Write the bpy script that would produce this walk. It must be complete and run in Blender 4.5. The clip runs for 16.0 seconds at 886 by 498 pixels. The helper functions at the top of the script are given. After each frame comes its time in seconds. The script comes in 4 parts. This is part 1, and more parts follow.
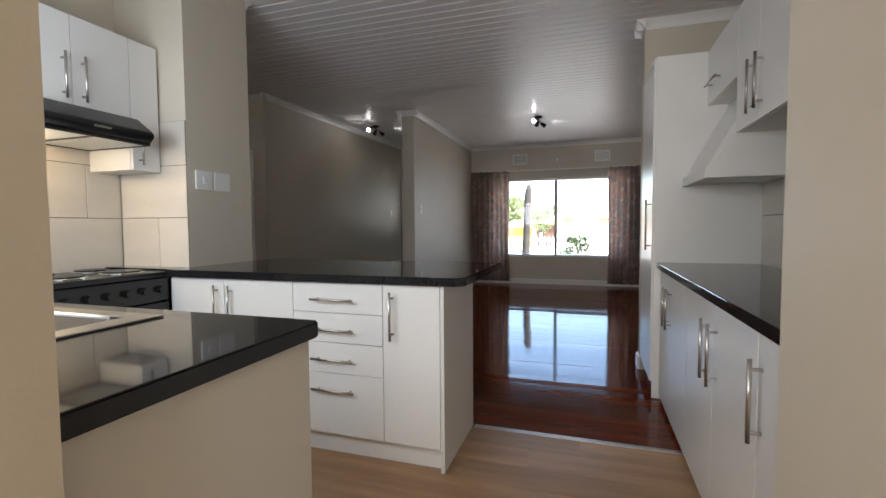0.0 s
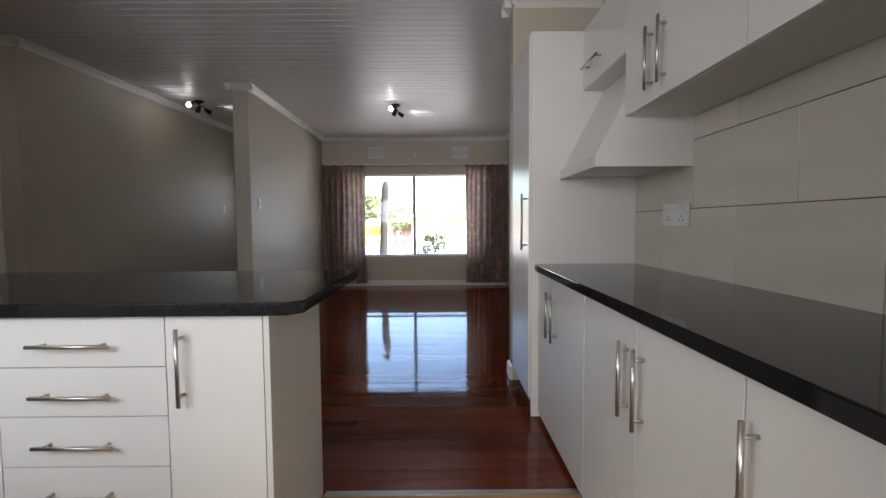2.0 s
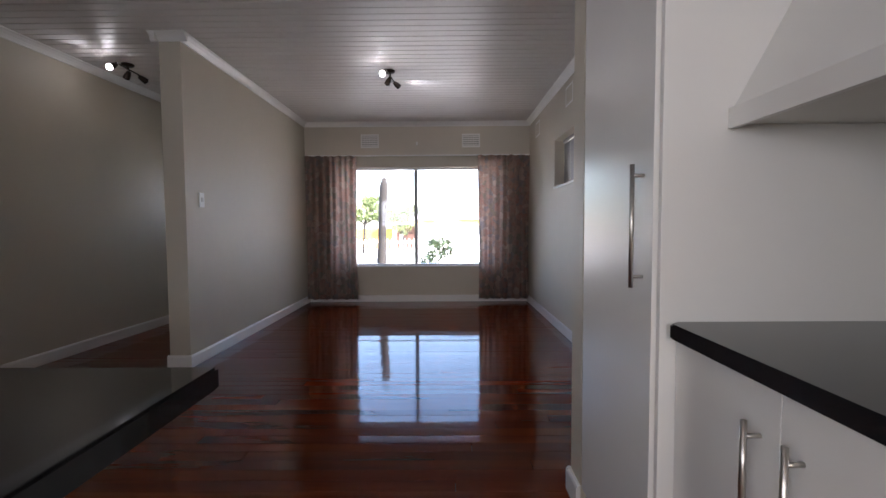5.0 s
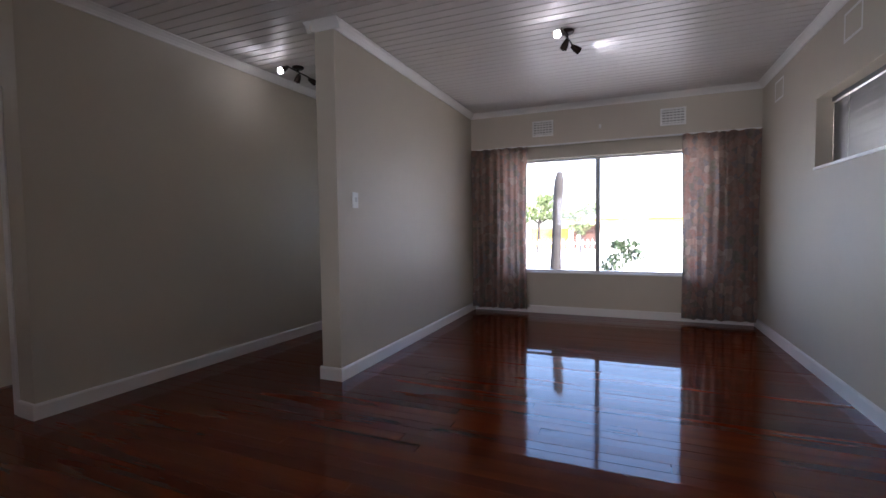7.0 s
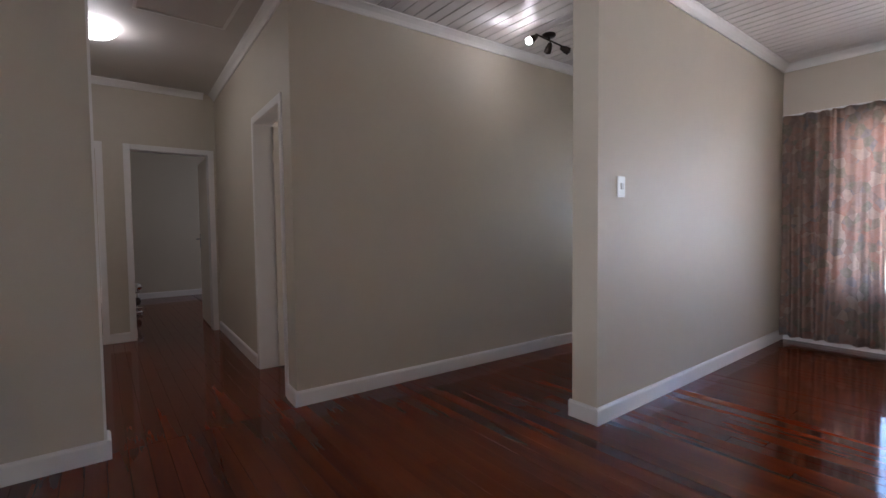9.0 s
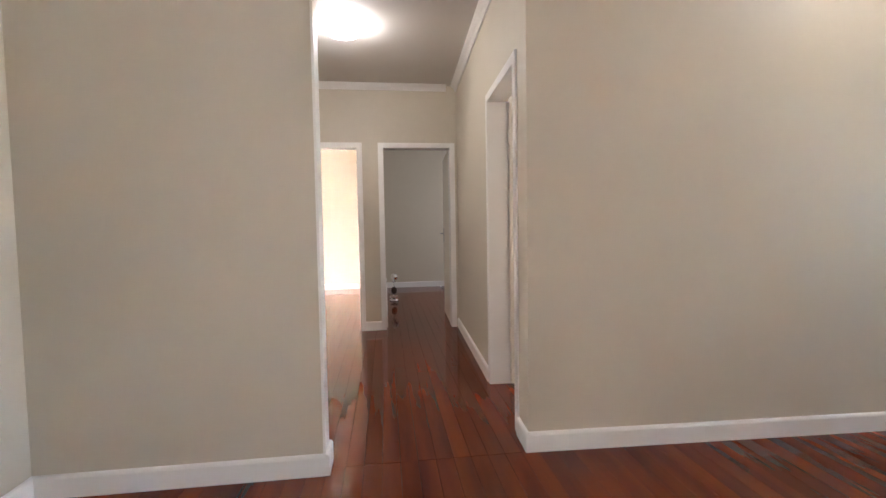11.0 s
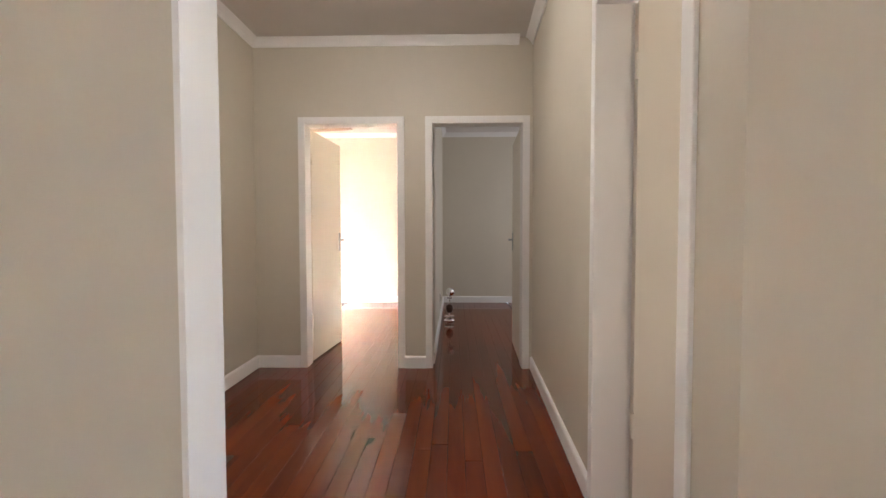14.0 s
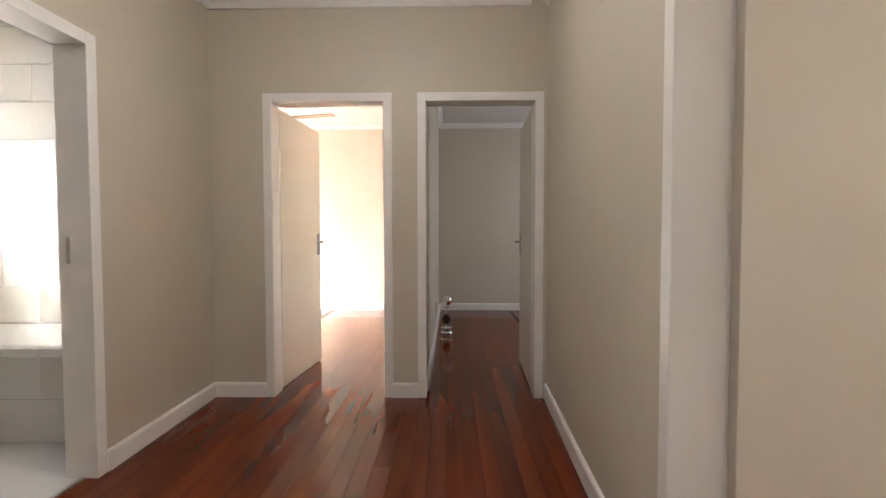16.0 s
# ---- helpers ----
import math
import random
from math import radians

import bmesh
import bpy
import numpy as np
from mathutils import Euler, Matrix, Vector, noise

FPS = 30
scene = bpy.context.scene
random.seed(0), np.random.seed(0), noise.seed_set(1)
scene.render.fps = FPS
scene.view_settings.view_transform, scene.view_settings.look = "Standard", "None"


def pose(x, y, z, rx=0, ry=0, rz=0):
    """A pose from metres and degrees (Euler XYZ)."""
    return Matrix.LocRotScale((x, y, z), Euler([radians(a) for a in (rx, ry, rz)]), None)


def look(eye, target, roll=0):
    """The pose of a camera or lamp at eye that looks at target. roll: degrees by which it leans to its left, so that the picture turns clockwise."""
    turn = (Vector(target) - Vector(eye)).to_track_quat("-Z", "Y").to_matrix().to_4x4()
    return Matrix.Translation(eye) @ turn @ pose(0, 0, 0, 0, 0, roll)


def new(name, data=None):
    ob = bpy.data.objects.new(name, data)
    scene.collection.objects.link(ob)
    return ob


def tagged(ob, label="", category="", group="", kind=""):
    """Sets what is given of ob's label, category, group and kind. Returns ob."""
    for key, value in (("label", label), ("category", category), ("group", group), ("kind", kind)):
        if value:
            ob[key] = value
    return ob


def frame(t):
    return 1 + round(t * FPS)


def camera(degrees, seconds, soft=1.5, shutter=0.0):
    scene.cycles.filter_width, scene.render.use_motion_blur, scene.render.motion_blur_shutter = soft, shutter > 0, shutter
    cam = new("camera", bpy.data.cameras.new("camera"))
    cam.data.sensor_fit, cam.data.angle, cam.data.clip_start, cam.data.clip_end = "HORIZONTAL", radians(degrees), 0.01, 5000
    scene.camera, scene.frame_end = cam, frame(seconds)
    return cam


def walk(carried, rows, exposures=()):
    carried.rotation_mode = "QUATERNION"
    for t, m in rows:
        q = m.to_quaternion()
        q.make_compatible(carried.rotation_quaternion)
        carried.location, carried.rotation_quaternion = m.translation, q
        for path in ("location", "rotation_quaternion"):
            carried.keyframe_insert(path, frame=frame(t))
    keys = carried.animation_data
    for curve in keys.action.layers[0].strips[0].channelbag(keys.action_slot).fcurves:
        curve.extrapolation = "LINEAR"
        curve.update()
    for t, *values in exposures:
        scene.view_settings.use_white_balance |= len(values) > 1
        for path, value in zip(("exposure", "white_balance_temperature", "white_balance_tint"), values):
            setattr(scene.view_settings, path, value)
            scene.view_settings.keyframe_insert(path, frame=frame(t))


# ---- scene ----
cam = camera(89.3, 16.0)
PATH = [
    (0, (0.145, 0.584, 1.16), (-0.47, 2.485, 1.057), -0.4),
    (0.5, (0.119, 0.646, 1.155), (-0.282, 2.602, 1.05), -0.5),
    (1, (0.079, 0.805, 1.151), (-0.115, 2.792, 1.038), -0.4),
    (1.5, (0.051, 0.988, 1.152), (-0.045, 2.983, 1.037), -0.4),
    (2, (0.03, 1.206, 1.15), (0.04, 3.203, 1.037), -0.4),
    (2.5, (0.008, 1.427, 1.16), (0.067, 3.423, 1.045), -0.4),
    (3, (0.02, 1.680, 1.16), (0.085, 3.676, 1.048), -0.6),
    (5.5, (0.001, 2.903, 1.16), (-0.08, 4.9, 1.062), -0.4),
    (6, (-0.033, 3.133, 1.168), (-0.238, 5.12, 1.074), -0.6),
    (6.5, (-0.024, 3.318, 1.175), (-0.503, 5.258, 1.077), -0.8),
    (7, (-0.082, 3.487, 1.175), (-0.848, 5.332, 1.078), -0.7),
    (7.5, (-0.195, 3.643, 1.175), (-1.152, 5.396, 1.067), -0.6),
    (8, (-0.323, 3.800, 1.165), (-1.489, 5.422, 1.073), -0.7),
    (8.5, (-0.455, 3.942, 1.162), (-1.835, 5.387, 1.07), -0.6),
    (9, (-0.615, 4.047, 1.157), (-2.199, 5.264, 1.068), -0.6),
    (9.5, (-0.788, 4.132, 1.157), (-2.511, 5.143, 1.063), -0.7),
    (10, (-0.955, 4.210, 1.157), (-2.818, 4.931, 1.062), -0.9),
    (12.5, (-2.007, 4.462, 1.145), (-4.004, 4.439, 1.055), -0.3),
    (13, (-2.237, 4.470, 1.136), (-4.236, 4.429, 1.061), -0.1),
    (13.5, (-2.462, 4.490, 1.136), (-4.459, 4.440, 1.057), -0.1),
    (14, (-2.671, 4.518, 1.134), (-4.669, 4.469, 1.06), -0.1),
    (14.5, (-2.861, 4.522, 1.134), (-4.859, 4.469, 1.057), -0.1),
    (15, (-3.048, 4.517, 1.14), (-5.045, 4.457, 1.058), -0.1),
    (15.5, (-3.2, 4.515, 1.137), (-5.198, 4.467, 1.057), -0.1),
    (16, (-3.318, 4.511, 1.136), (-5.317, 4.475, 1.065), -0.1),
]
EXPOSURES = [(0, 2.82, 6250, 11), (3, 2.88, 6250, 14), (6, 2.95, 6050, 19), (7.5, 2.85, 5900, 20), (8.4, 3.0, 5900, 19), (9.0, 3.85, 6050, 19), (9.6, 4.72, 6300, 21), (10.5, 5.38, 6400, 17),
             (12.5, 5.75, 6550, 13), (13.3, 5.7, 6550, 13), (14.2, 5.55, 6500, 13), (16, 5.4, 6500, 13)]
walk(cam, [(t, look(eye, target, roll)) for t, eye, target, roll in PATH], EXPOSURES)

# ---------------------------------------------------------------- light
SUN_EL, SUN_AZ = radians(40), radians(130)   # azimuth clockwise from +y


def sun_way():
    return Vector((-math.sin(SUN_AZ) * math.cos(SUN_EL), -math.cos(SUN_AZ) * math.cos(SUN_EL), -math.sin(SUN_EL)))


world = bpy.data.worlds.new("sky")
scene.world = world
world.use_nodes = True
wn = world.node_tree.nodes
sky = wn.new("ShaderNodeTexSky")
sky.sky_type = "NISHITA"
sky.sun_disc = False
sky.sun_elevation, sky.sun_rotation = SUN_EL, SUN_AZ
wn["Background"].inputs[1].default_value = 0.15
world.node_tree.links.new(sky.outputs[0], wn["Background"].inputs[0])

sun = new("sun", bpy.data.lights.new("sun", "SUN"))
sun.data.energy, sun.data.angle, sun.data.color = 5.0, radians(0.5), (1.0, 0.95, 0.87)
sun.matrix_world = look((0, -20, 30), Vector((0, -20, 30)) + sun_way())


def area_light(name, at, target, sx, sy, watts, color):
    ob = new(name, bpy.data.lights.new(name, "AREA"))
    ob.data.shape, ob.data.size, ob.data.size_y, ob.data.energy, ob.data.color = "RECTANGLE", sx, sy, watts, color
    ob.matrix_world = look(at, target)
    return ob


def point_light(name, at, watts, color, radius=0.03):
    ob = new(name, bpy.data.lights.new(name, "POINT"))
    ob.data.energy, ob.data.color, ob.data.shadow_soft_size = watts, color, radius
    ob.location = at
    return ob


# added area lamps for daylight of unseen windows: kitchen sink, scullery, two bedrooms
area_light("kitchen_window_light", (-1.5, 0.94, 1.62), (-1.5, 3, 1.5), 1.5, 0.85, 4.1, (0.86, 0.93, 1.0))
area_light("scullery_fill_light", (-0.1, -1.44, 1.6), (0.1, 3, 1.3), 1.3, 1.0, 6.4, (1.0, 0.96, 0.89))
area_light("small_bedroom_fill_light", (-5.2, 7.16, 1.55), (-5.0, 3, 1.2), 1.4, 1.1, 1.5, (0.95, 0.96, 1.0))
area_light("dim_bedroom_fill_light", (-8.3, 7.16, 1.55), (-8.3, 3, 1.2), 1.6, 1.1, 0.7, (0.86, 0.92, 1.0))
point_light("living_spot_glow", (-0.58, 7.02, 2.58), 0.04, (1.0, 0.96, 0.92))
point_light("hall_spot_glow", (-3.03, 6.78, 2.58), 0.03, (1.0, 0.96, 0.92))
point_light("dome_glow", (-4.93, 4.06, 2.56), 0.19, (1.0, 0.97, 0.92), 0.12)
point_light("hood_glow", (-2.38, 1.98, 1.57), 0.33, (1.0, 0.72, 0.42), 0.03)


def spot_beam(name, at, target, watts):
    """An added beam beside a ceiling spot that puts a bright patch on the ceiling."""
    ob = new(name, bpy.data.lights.new(name, "SPOT"))
    ob.data.energy, ob.data.color, ob.data.shadow_soft_size = watts, (0.95, 0.97, 1.0), 0.02
    ob.data.spot_size, ob.data.spot_blend = radians(75), 0.8
    ob.matrix_world = look(at, target)
    return ob


# the first two start beside end heads that are modelled unlit
spot_beam("living_spot_beam", (-0.43, 7.48, 2.63), (-0.08, 7.86, 2.70), 1.0)
spot_beam("hall_spot_beam", (-2.93, 7.22, 2.63), (-2.55, 7.36, 2.70), 0.5)
spot_beam("hall_spot_side_beam", (-3.05, 6.66, 2.635), (-3.12, 6.32, 2.70), 0.35)


# ---------------------------------------------------------------- materials
def mat(name, col, rough=0.5, metal=0.0, var=0.0, scale=4.0, bump=0.0, bscale=60.0, stretch=(1, 1, 1), col2=None, per_object=0.0,
        coat=0.0, spec=0.5, fine=0.0, rough_var=0.0):
    m = bpy.data.materials.new(name)
    m.use_nodes = True
    nt = m.node_tree
    n, l = nt.nodes, nt.links
    b = n["Principled BSDF"]
    b.inputs["Base Color"].default_value = (*col, 1)
    b.inputs["Roughness"].default_value = rough
    b.inputs["Metallic"].default_value = metal
    b.inputs["Specular IOR Level"].default_value = spec
    b.inputs["Coat Weight"].default_value = coat
    b.inputs["Coat Roughness"].default_value = 0.045
    if not (var or bump or per_object or col2):
        return m
    geo = n.new("ShaderNodeNewGeometry")
    mp = n.new("ShaderNodeMapping")
    mp.inputs["Scale"].default_value = stretch
    l.new(geo.outputs["Position"], mp.inputs["Vector"])
    vec = mp.outputs["Vector"]
    if per_object:
        info = n.new("ShaderNodeObjectInfo")
        mul = n.new("ShaderNodeMath")
        mul.operation = "MULTIPLY"
        mul.inputs[1].default_value = 37.0
        l.new(info.outputs["Random"], mul.inputs[0])
        add = n.new("ShaderNodeVectorMath")
        l.new(vec, add.inputs[0])
        l.new(mul.outputs[0], add.inputs[1])
        vec = add.outputs[0]
    big = n.new("ShaderNodeTexNoise")
    big.inputs["Scale"].default_value = scale
    big.inputs["Detail"].default_value = 5
    l.new(vec, big.inputs["Vector"])
    ramp = n.new("ShaderNodeValToRGB")
    c2 = col2 or tuple(c * (1 - var) for c in col)
    ramp.color_ramp.elements[0].position, ramp.color_ramp.elements[1].position = 0.3, 0.72
    ramp.color_ramp.elements[0].color, ramp.color_ramp.elements[1].color = (*c2, 1), (*col, 1)
    l.new(big.outputs["Fac"], ramp.inputs[0])
    out = ramp.outputs[0]
    if fine:
        f = n.new("ShaderNodeTexNoise")
        f.inputs["Scale"].default_value = scale * 9
        f.inputs["Detail"].default_value = 3
        l.new(vec, f.inputs["Vector"])
        r2 = n.new("ShaderNodeMapRange")
        r2.inputs["To Min"].default_value, r2.inputs["To Max"].default_value = 1 - fine, 1 + fine
        l.new(f.outputs["Fac"], r2.inputs["Value"])
        mx = n.new("ShaderNodeVectorMath")
        mx.operation = "MULTIPLY"
        l.new(out, mx.inputs[0])
        l.new(r2.outputs[0], mx.inputs[1])
        out = mx.outputs[0]
    if per_object:
        r3 = n.new("ShaderNodeMapRange")
        r3.inputs["To Min"].default_value, r3.inputs["To Max"].default_value = 1 - per_object, 1 + per_object
        l.new(info.outputs["Random"], r3.inputs["Value"])
        mx = n.new("ShaderNodeVectorMath")
        mx.operation = "MULTIPLY"
        l.new(out, mx.inputs[0])
        l.new(r3.outputs[0], mx.inputs[1])
        out = mx.outputs[0]
    l.new(out, b.inputs["Base Color"])
    if rough_var:
        r4 = n.new("ShaderNodeMapRange")
        r4.inputs["To Min"].default_value, r4.inputs["To Max"].default_value = max(0.02, rough - rough_var), rough + rough_var
        l.new(big.outputs["Fac"], r4.inputs["Value"])
        l.new(r4.outputs[0], b.inputs["Roughness"])
    if bump:
        t = n.new("ShaderNodeTexNoise")
        t.inputs["Scale"].default_value = bscale
        t.inputs["Detail"].default_value = 4
        l.new(vec, t.inputs["Vector"])
        bp = n.new("ShaderNodeBump")
        bp.inputs["Strength"].default_value = bump
        bp.inputs["Distance"].default_value = 0.004
        l.new(t.outputs["Fac"], bp.inputs["Height"])
        l.new(bp.outputs[0], b.inputs["Normal"])
        l.new(bp.outputs[0], b.inputs["Coat Normal"])
    return m


def glow(name, col, strength):
    m = mat(name, col)
    b = m.node_tree.nodes["Principled BSDF"]
    b.inputs["Emission Color"].default_value = (*col, 1)
    b.inputs["Emission Strength"].default_value = strength
    return m


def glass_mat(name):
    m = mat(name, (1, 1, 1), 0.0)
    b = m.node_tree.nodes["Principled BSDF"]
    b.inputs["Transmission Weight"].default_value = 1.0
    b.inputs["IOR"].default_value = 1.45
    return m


def curtain_mat():
    m = mat("floral_curtain", (0.4, 0.3, 0.25), 0.9)
    n, l = m.node_tree.nodes, m.node_tree.links
    b = n["Principled BSDF"]
    geo = n.new("ShaderNodeNewGeometry")
    mp = n.new("ShaderNodeMapping")
    mp.inputs["Scale"].default_value = (1, 0.35, 0.8)
    l.new(geo.outputs["Position"], mp.inputs["Vector"])
    v = n.new("ShaderNodeTexVoronoi")
    v.inputs["Scale"].default_value = 17
    l.new(mp.outputs[0], v.inputs["Vector"])
    sep = n.new("ShaderNodeSeparateColor")
    l.new(v.outputs["Color"], sep.inputs[0])
    ramp = n.new("ShaderNodeValToRGB")
    ramp.color_ramp.interpolation = "CONSTANT"
    cols = [(0.42, 0.30, 0.24), (0.50, 0.22, 0.15), (0.20, 0.25, 0.30), (0.75, 0.66, 0.56), (0.30, 0.22, 0.18), (0.62, 0.40, 0.30), (0.20, 0.26, 0.18), (0.56, 0.30, 0.22)]
    el = ramp.color_ramp.elements
    while len(el) < len(cols):
        el.new(0.5)
    for i, c in enumerate(cols):
        el[i].position, el[i].color = i / len(cols), (*c, 1)
    l.new(sep.outputs[0], ramp.inputs[0])
    nz = n.new("ShaderNodeTexNoise")
    nz.inputs["Scale"].default_value = 30
    nz.inputs["Detail"].default_value = 6
    l.new(geo.outputs["Position"], nz.inputs["Vector"])
    mix = n.new("ShaderNodeMix")
    mix.data_type = "RGBA"
    mix.inputs[7].default_value = (0.56, 0.45, 0.39, 1)
    more = n.new("ShaderNodeMath")
    more.operation = "ADD"
    more.inputs[1].default_value = 0.12
    l.new(nz.outputs["Fac"], more.inputs[0])
    l.new(more.outputs[0], mix.inputs[0])
    l.new(ramp.outputs[0], mix.inputs[6])
    l.new(mix.outputs[2], b.inputs["Base Color"])
    b.inputs["Sheen Weight"].default_value = 0.2
    thin = n.new("ShaderNodeBsdfTranslucent")
    l.new(mix.outputs[2], thin.inputs["Color"])
    blend = n.new("ShaderNodeMixShader")
    blend.inputs[0].default_value = 0.35
    l.new(b.outputs[0], blend.inputs[1])
    l.new(thin.outputs[0], blend.inputs[2])
    l.new(blend.outputs[0], n["Material Output"].inputs["Surface"])
    return m


WALL = mat("greige_wall_paint", (0.62, 0.555, 0.45), 0.52, var=0.05, scale=1.2, bump=0.12, bscale=90, fine=0.02, rough_var=0.06)
CEIL = mat("white_ceiling_paint", (0.74, 0.69, 0.66), 0.42, var=0.05, scale=2, bump=0.06, bscale=40)
CEIL_FLAT = mat("flat_ceiling_paint", (0.70, 0.66, 0.62), 0.6, var=0.06, scale=2, bump=0.08, bscale=50)
TRIM = mat("white_gloss_trim", (0.86, 0.835, 0.80), 0.32, var=0.04, scale=3, bump=0.05, bscale=50)
BULK = mat("bulkhead_paint", (0.62, 0.55, 0.45), 0.45, var=0.05, scale=1.5, bump=0.1, bscale=90)
TIMBER = mat("red_brown_varnished_timber", (0.18, 0.029, 0.005), 0.4, col2=(0.085, 0.012, 0.003), scale=3, stretch=(0.22, 2.2, 1), per_object=0.18,
             fine=0.12, bump=0.04, bscale=6, spec=0.0, coat=0.85)
TIMBER.node_tree.nodes["Principled BSDF"].inputs["Coat Roughness"].default_value = 0.08
SUBFLOOR = mat("dark_floor_joint", (0.02, 0.008, 0.005), 0.5, var=0.3, scale=6)
VINYL = mat("pale_oak_vinyl", (0.42, 0.25, 0.13), 0.38, col2=(0.27, 0.155, 0.08), scale=3, stretch=(0.5, 5, 1), per_object=0.12, fine=0.1, bump=0.1, bscale=30)
LAM = mat("white_melamine", (0.80, 0.78, 0.74), 0.3, var=0.03, scale=3, bump=0.06, bscale=200)
CARC = mat("white_carcass", (0.74, 0.72, 0.67), 0.45, var=0.04, scale=3, bump=0.05, bscale=200)
GRANITE = mat("black_granite", (0.012, 0.012, 0.013), 0.06, col2=(0.015, 0.015, 0.016), scale=120, spec=0.5)
STEEL = mat("brushed_steel", (0.55, 0.52, 0.48), 0.3, metal=1, var=0.1, scale=30, bump=0.05, bscale=150)
CHROME = mat("chrome", (0.8, 0.8, 0.8), 0.08, metal=1, var=0.03, scale=10)
BLACK = mat("black_enamel", (0.012, 0.012, 0.013), 0.25, var=0.3, scale=12)
BRONZE = mat("dark_bronze", (0.05, 0.035, 0.028), 0.35, metal=0.8, var=0.2, scale=30)
TILE = mat("cream_wall_tile", (0.66, 0.61, 0.53), 0.2, col2=(0.60, 0.55, 0.47), scale=2, stretch=(1, 0.6, 5), per_object=0.05, bump=0.04, bscale=20, fine=0.03)
GROUT = mat("grey_brown_grout", (0.15, 0.12, 0.09), 0.85, var=0.2, scale=20)
BTILE = mat("white_bathroom_tile", (0.80, 0.79, 0.77), 0.18, var=0.05, scale=2, per_object=0.03, bump=0.03, bscale=15)
BGROUT = mat("light_grey_grout", (0.45, 0.44, 0.42), 0.85, var=0.15, scale=20)
ENAMEL = mat("white_bath_enamel", (0.85, 0.85, 0.84), 0.12, var=0.02, scale=4)
PLASTIC = mat("white_plastic", (0.80, 0.79, 0.76), 0.3, var=0.03, scale=10)
# dim tone of a closed plate, in place of the shade in vent slots
VENTBACK = mat("vent_shade_tone", (0.45, 0.42, 0.38), 0.9, var=0.2, scale=20)
# near-black in place of the shade inside pin holes and unlit spot heads
DARKHOLE = mat("dark_hollow_tone", (0.03, 0.03, 0.03), 0.8, var=0.2, scale=20)
CREAM = mat("cream_door_paint", (0.78, 0.72, 0.62), 0.35, var=0.04, scale=2, bump=0.06, bscale=60)
ALU = mat("grey_aluminium", (0.30, 0.29, 0.28), 0.45, metal=0.6, var=0.1, scale=20)
BLIND = mat("grey_blind_slat", (0.24, 0.225, 0.22), 0.4, metal=0.2, var=0.06, scale=20)
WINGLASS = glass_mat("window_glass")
CURTAIN = curtain_mat()
BULB = glow("bulb_glow", (1, 0.98, 0.95), 6)
DOME = glow("dome_glass_glow", (1, 0.98, 0.95), 0.9)
HOODLAMP = glow("hood_lamp_glow", (1, 0.75, 0.45), 9)
BARK = mat("weathered_post_wood", (0.03, 0.025, 0.022), 0.9, var=0.5, scale=6, stretch=(3, 3, 0.4), bump=0.6, bscale=25)
LEAF = mat("green_leaf", (0.035, 0.06, 0.02), 0.5, col2=(0.02, 0.035, 0.012), scale=3)
LEAF_PALE = mat("pale_green_leaf", (0.15, 0.19, 0.065), 0.6, col2=(0.10, 0.13, 0.045), scale=1.5)
GROUND = mat("pale_paving_ground", (0.72, 0.69, 0.64), 0.9, col2=(0.60, 0.57, 0.51), scale=0.6, bump=0.3, bscale=12)
YELLOW = mat("yellow_plaster", (0.52, 0.30, 0.06), 0.85, var=0.1, scale=1.5, bump=0.1, bscale=20)
PALEWALL = mat("cream_plaster", (0.80, 0.76, 0.68), 0.85, var=0.08, scale=1.5, bump=0.1, bscale=20)
ROOF = mat("pale_roof_sheet", (0.55, 0.50, 0.46), 0.6, var=0.15, scale=2)
BROWN = mat("brown_garage_door", (0.08, 0.035, 0.022), 0.6, var=0.2, scale=3)
FENCE = mat("white_fence_paint", (0.80, 0.80, 0.78), 0.6, var=0.06, scale=5)


# ---------------------------------------------------------------- mesh helpers
def mesh_of(name, bm, material):
    me = bpy.data.meshes.new(name)
    bm.to_mesh(me)
    bm.free()
    me.materials.append(material)
    return me


def smooth(ob):
    for p in ob.data.polygons:
        p.use_smooth = True
    return ob


def part(name, bm, material, parent=None, label=""):
    ob = new(name, mesh_of(name, bm, material))
    if parent:
        ob.parent = parent
    return tagged(ob, label)


def thing(name, at=(0, 0, 0), label="", category="", group="", kind=""):
    ob = new(name)
    ob.location = at
    return tagged(ob, label, category, group, kind)


def box(bm, x0, y0, z0, x1, y1, z1, bevel=0.0):
    r = bmesh.ops.create_cube(bm, size=1.0)
    vs = r["verts"]
    for v in vs:
        v.co = Vector(((x0 + x1) / 2 + v.co.x * (x1 - x0), (y0 + y1) / 2 + v.co.y * (y1 - y0), (z0 + z1) / 2 + v.co.z * (z1 - z0)))
    if bevel:
        es = list({e for v in vs for e in v.link_edges})
        bmesh.ops.bevel(bm, geom=es, offset=bevel, segments=2, affect="EDGES", profile=0.6)
    return bm


def boxes(*bs, bevel=0.0):
    bm = bmesh.new()
    for b in bs:
        box(bm, *b, bevel=bevel)
    return bm


def cyl(bm, a, b, r, r2=None, seg=12, caps=True):
    a, b = Vector(a), Vector(b)
    d = b - a
    m = Matrix.Translation((a + b) / 2) @ d.to_track_quat("Z", "Y").to_matrix().to_4x4()
    bmesh.ops.create_cone(bm, cap_ends=caps, segments=seg, radius1=r, radius2=r if r2 is None else r2, depth=d.length, matrix=m)
    return bm


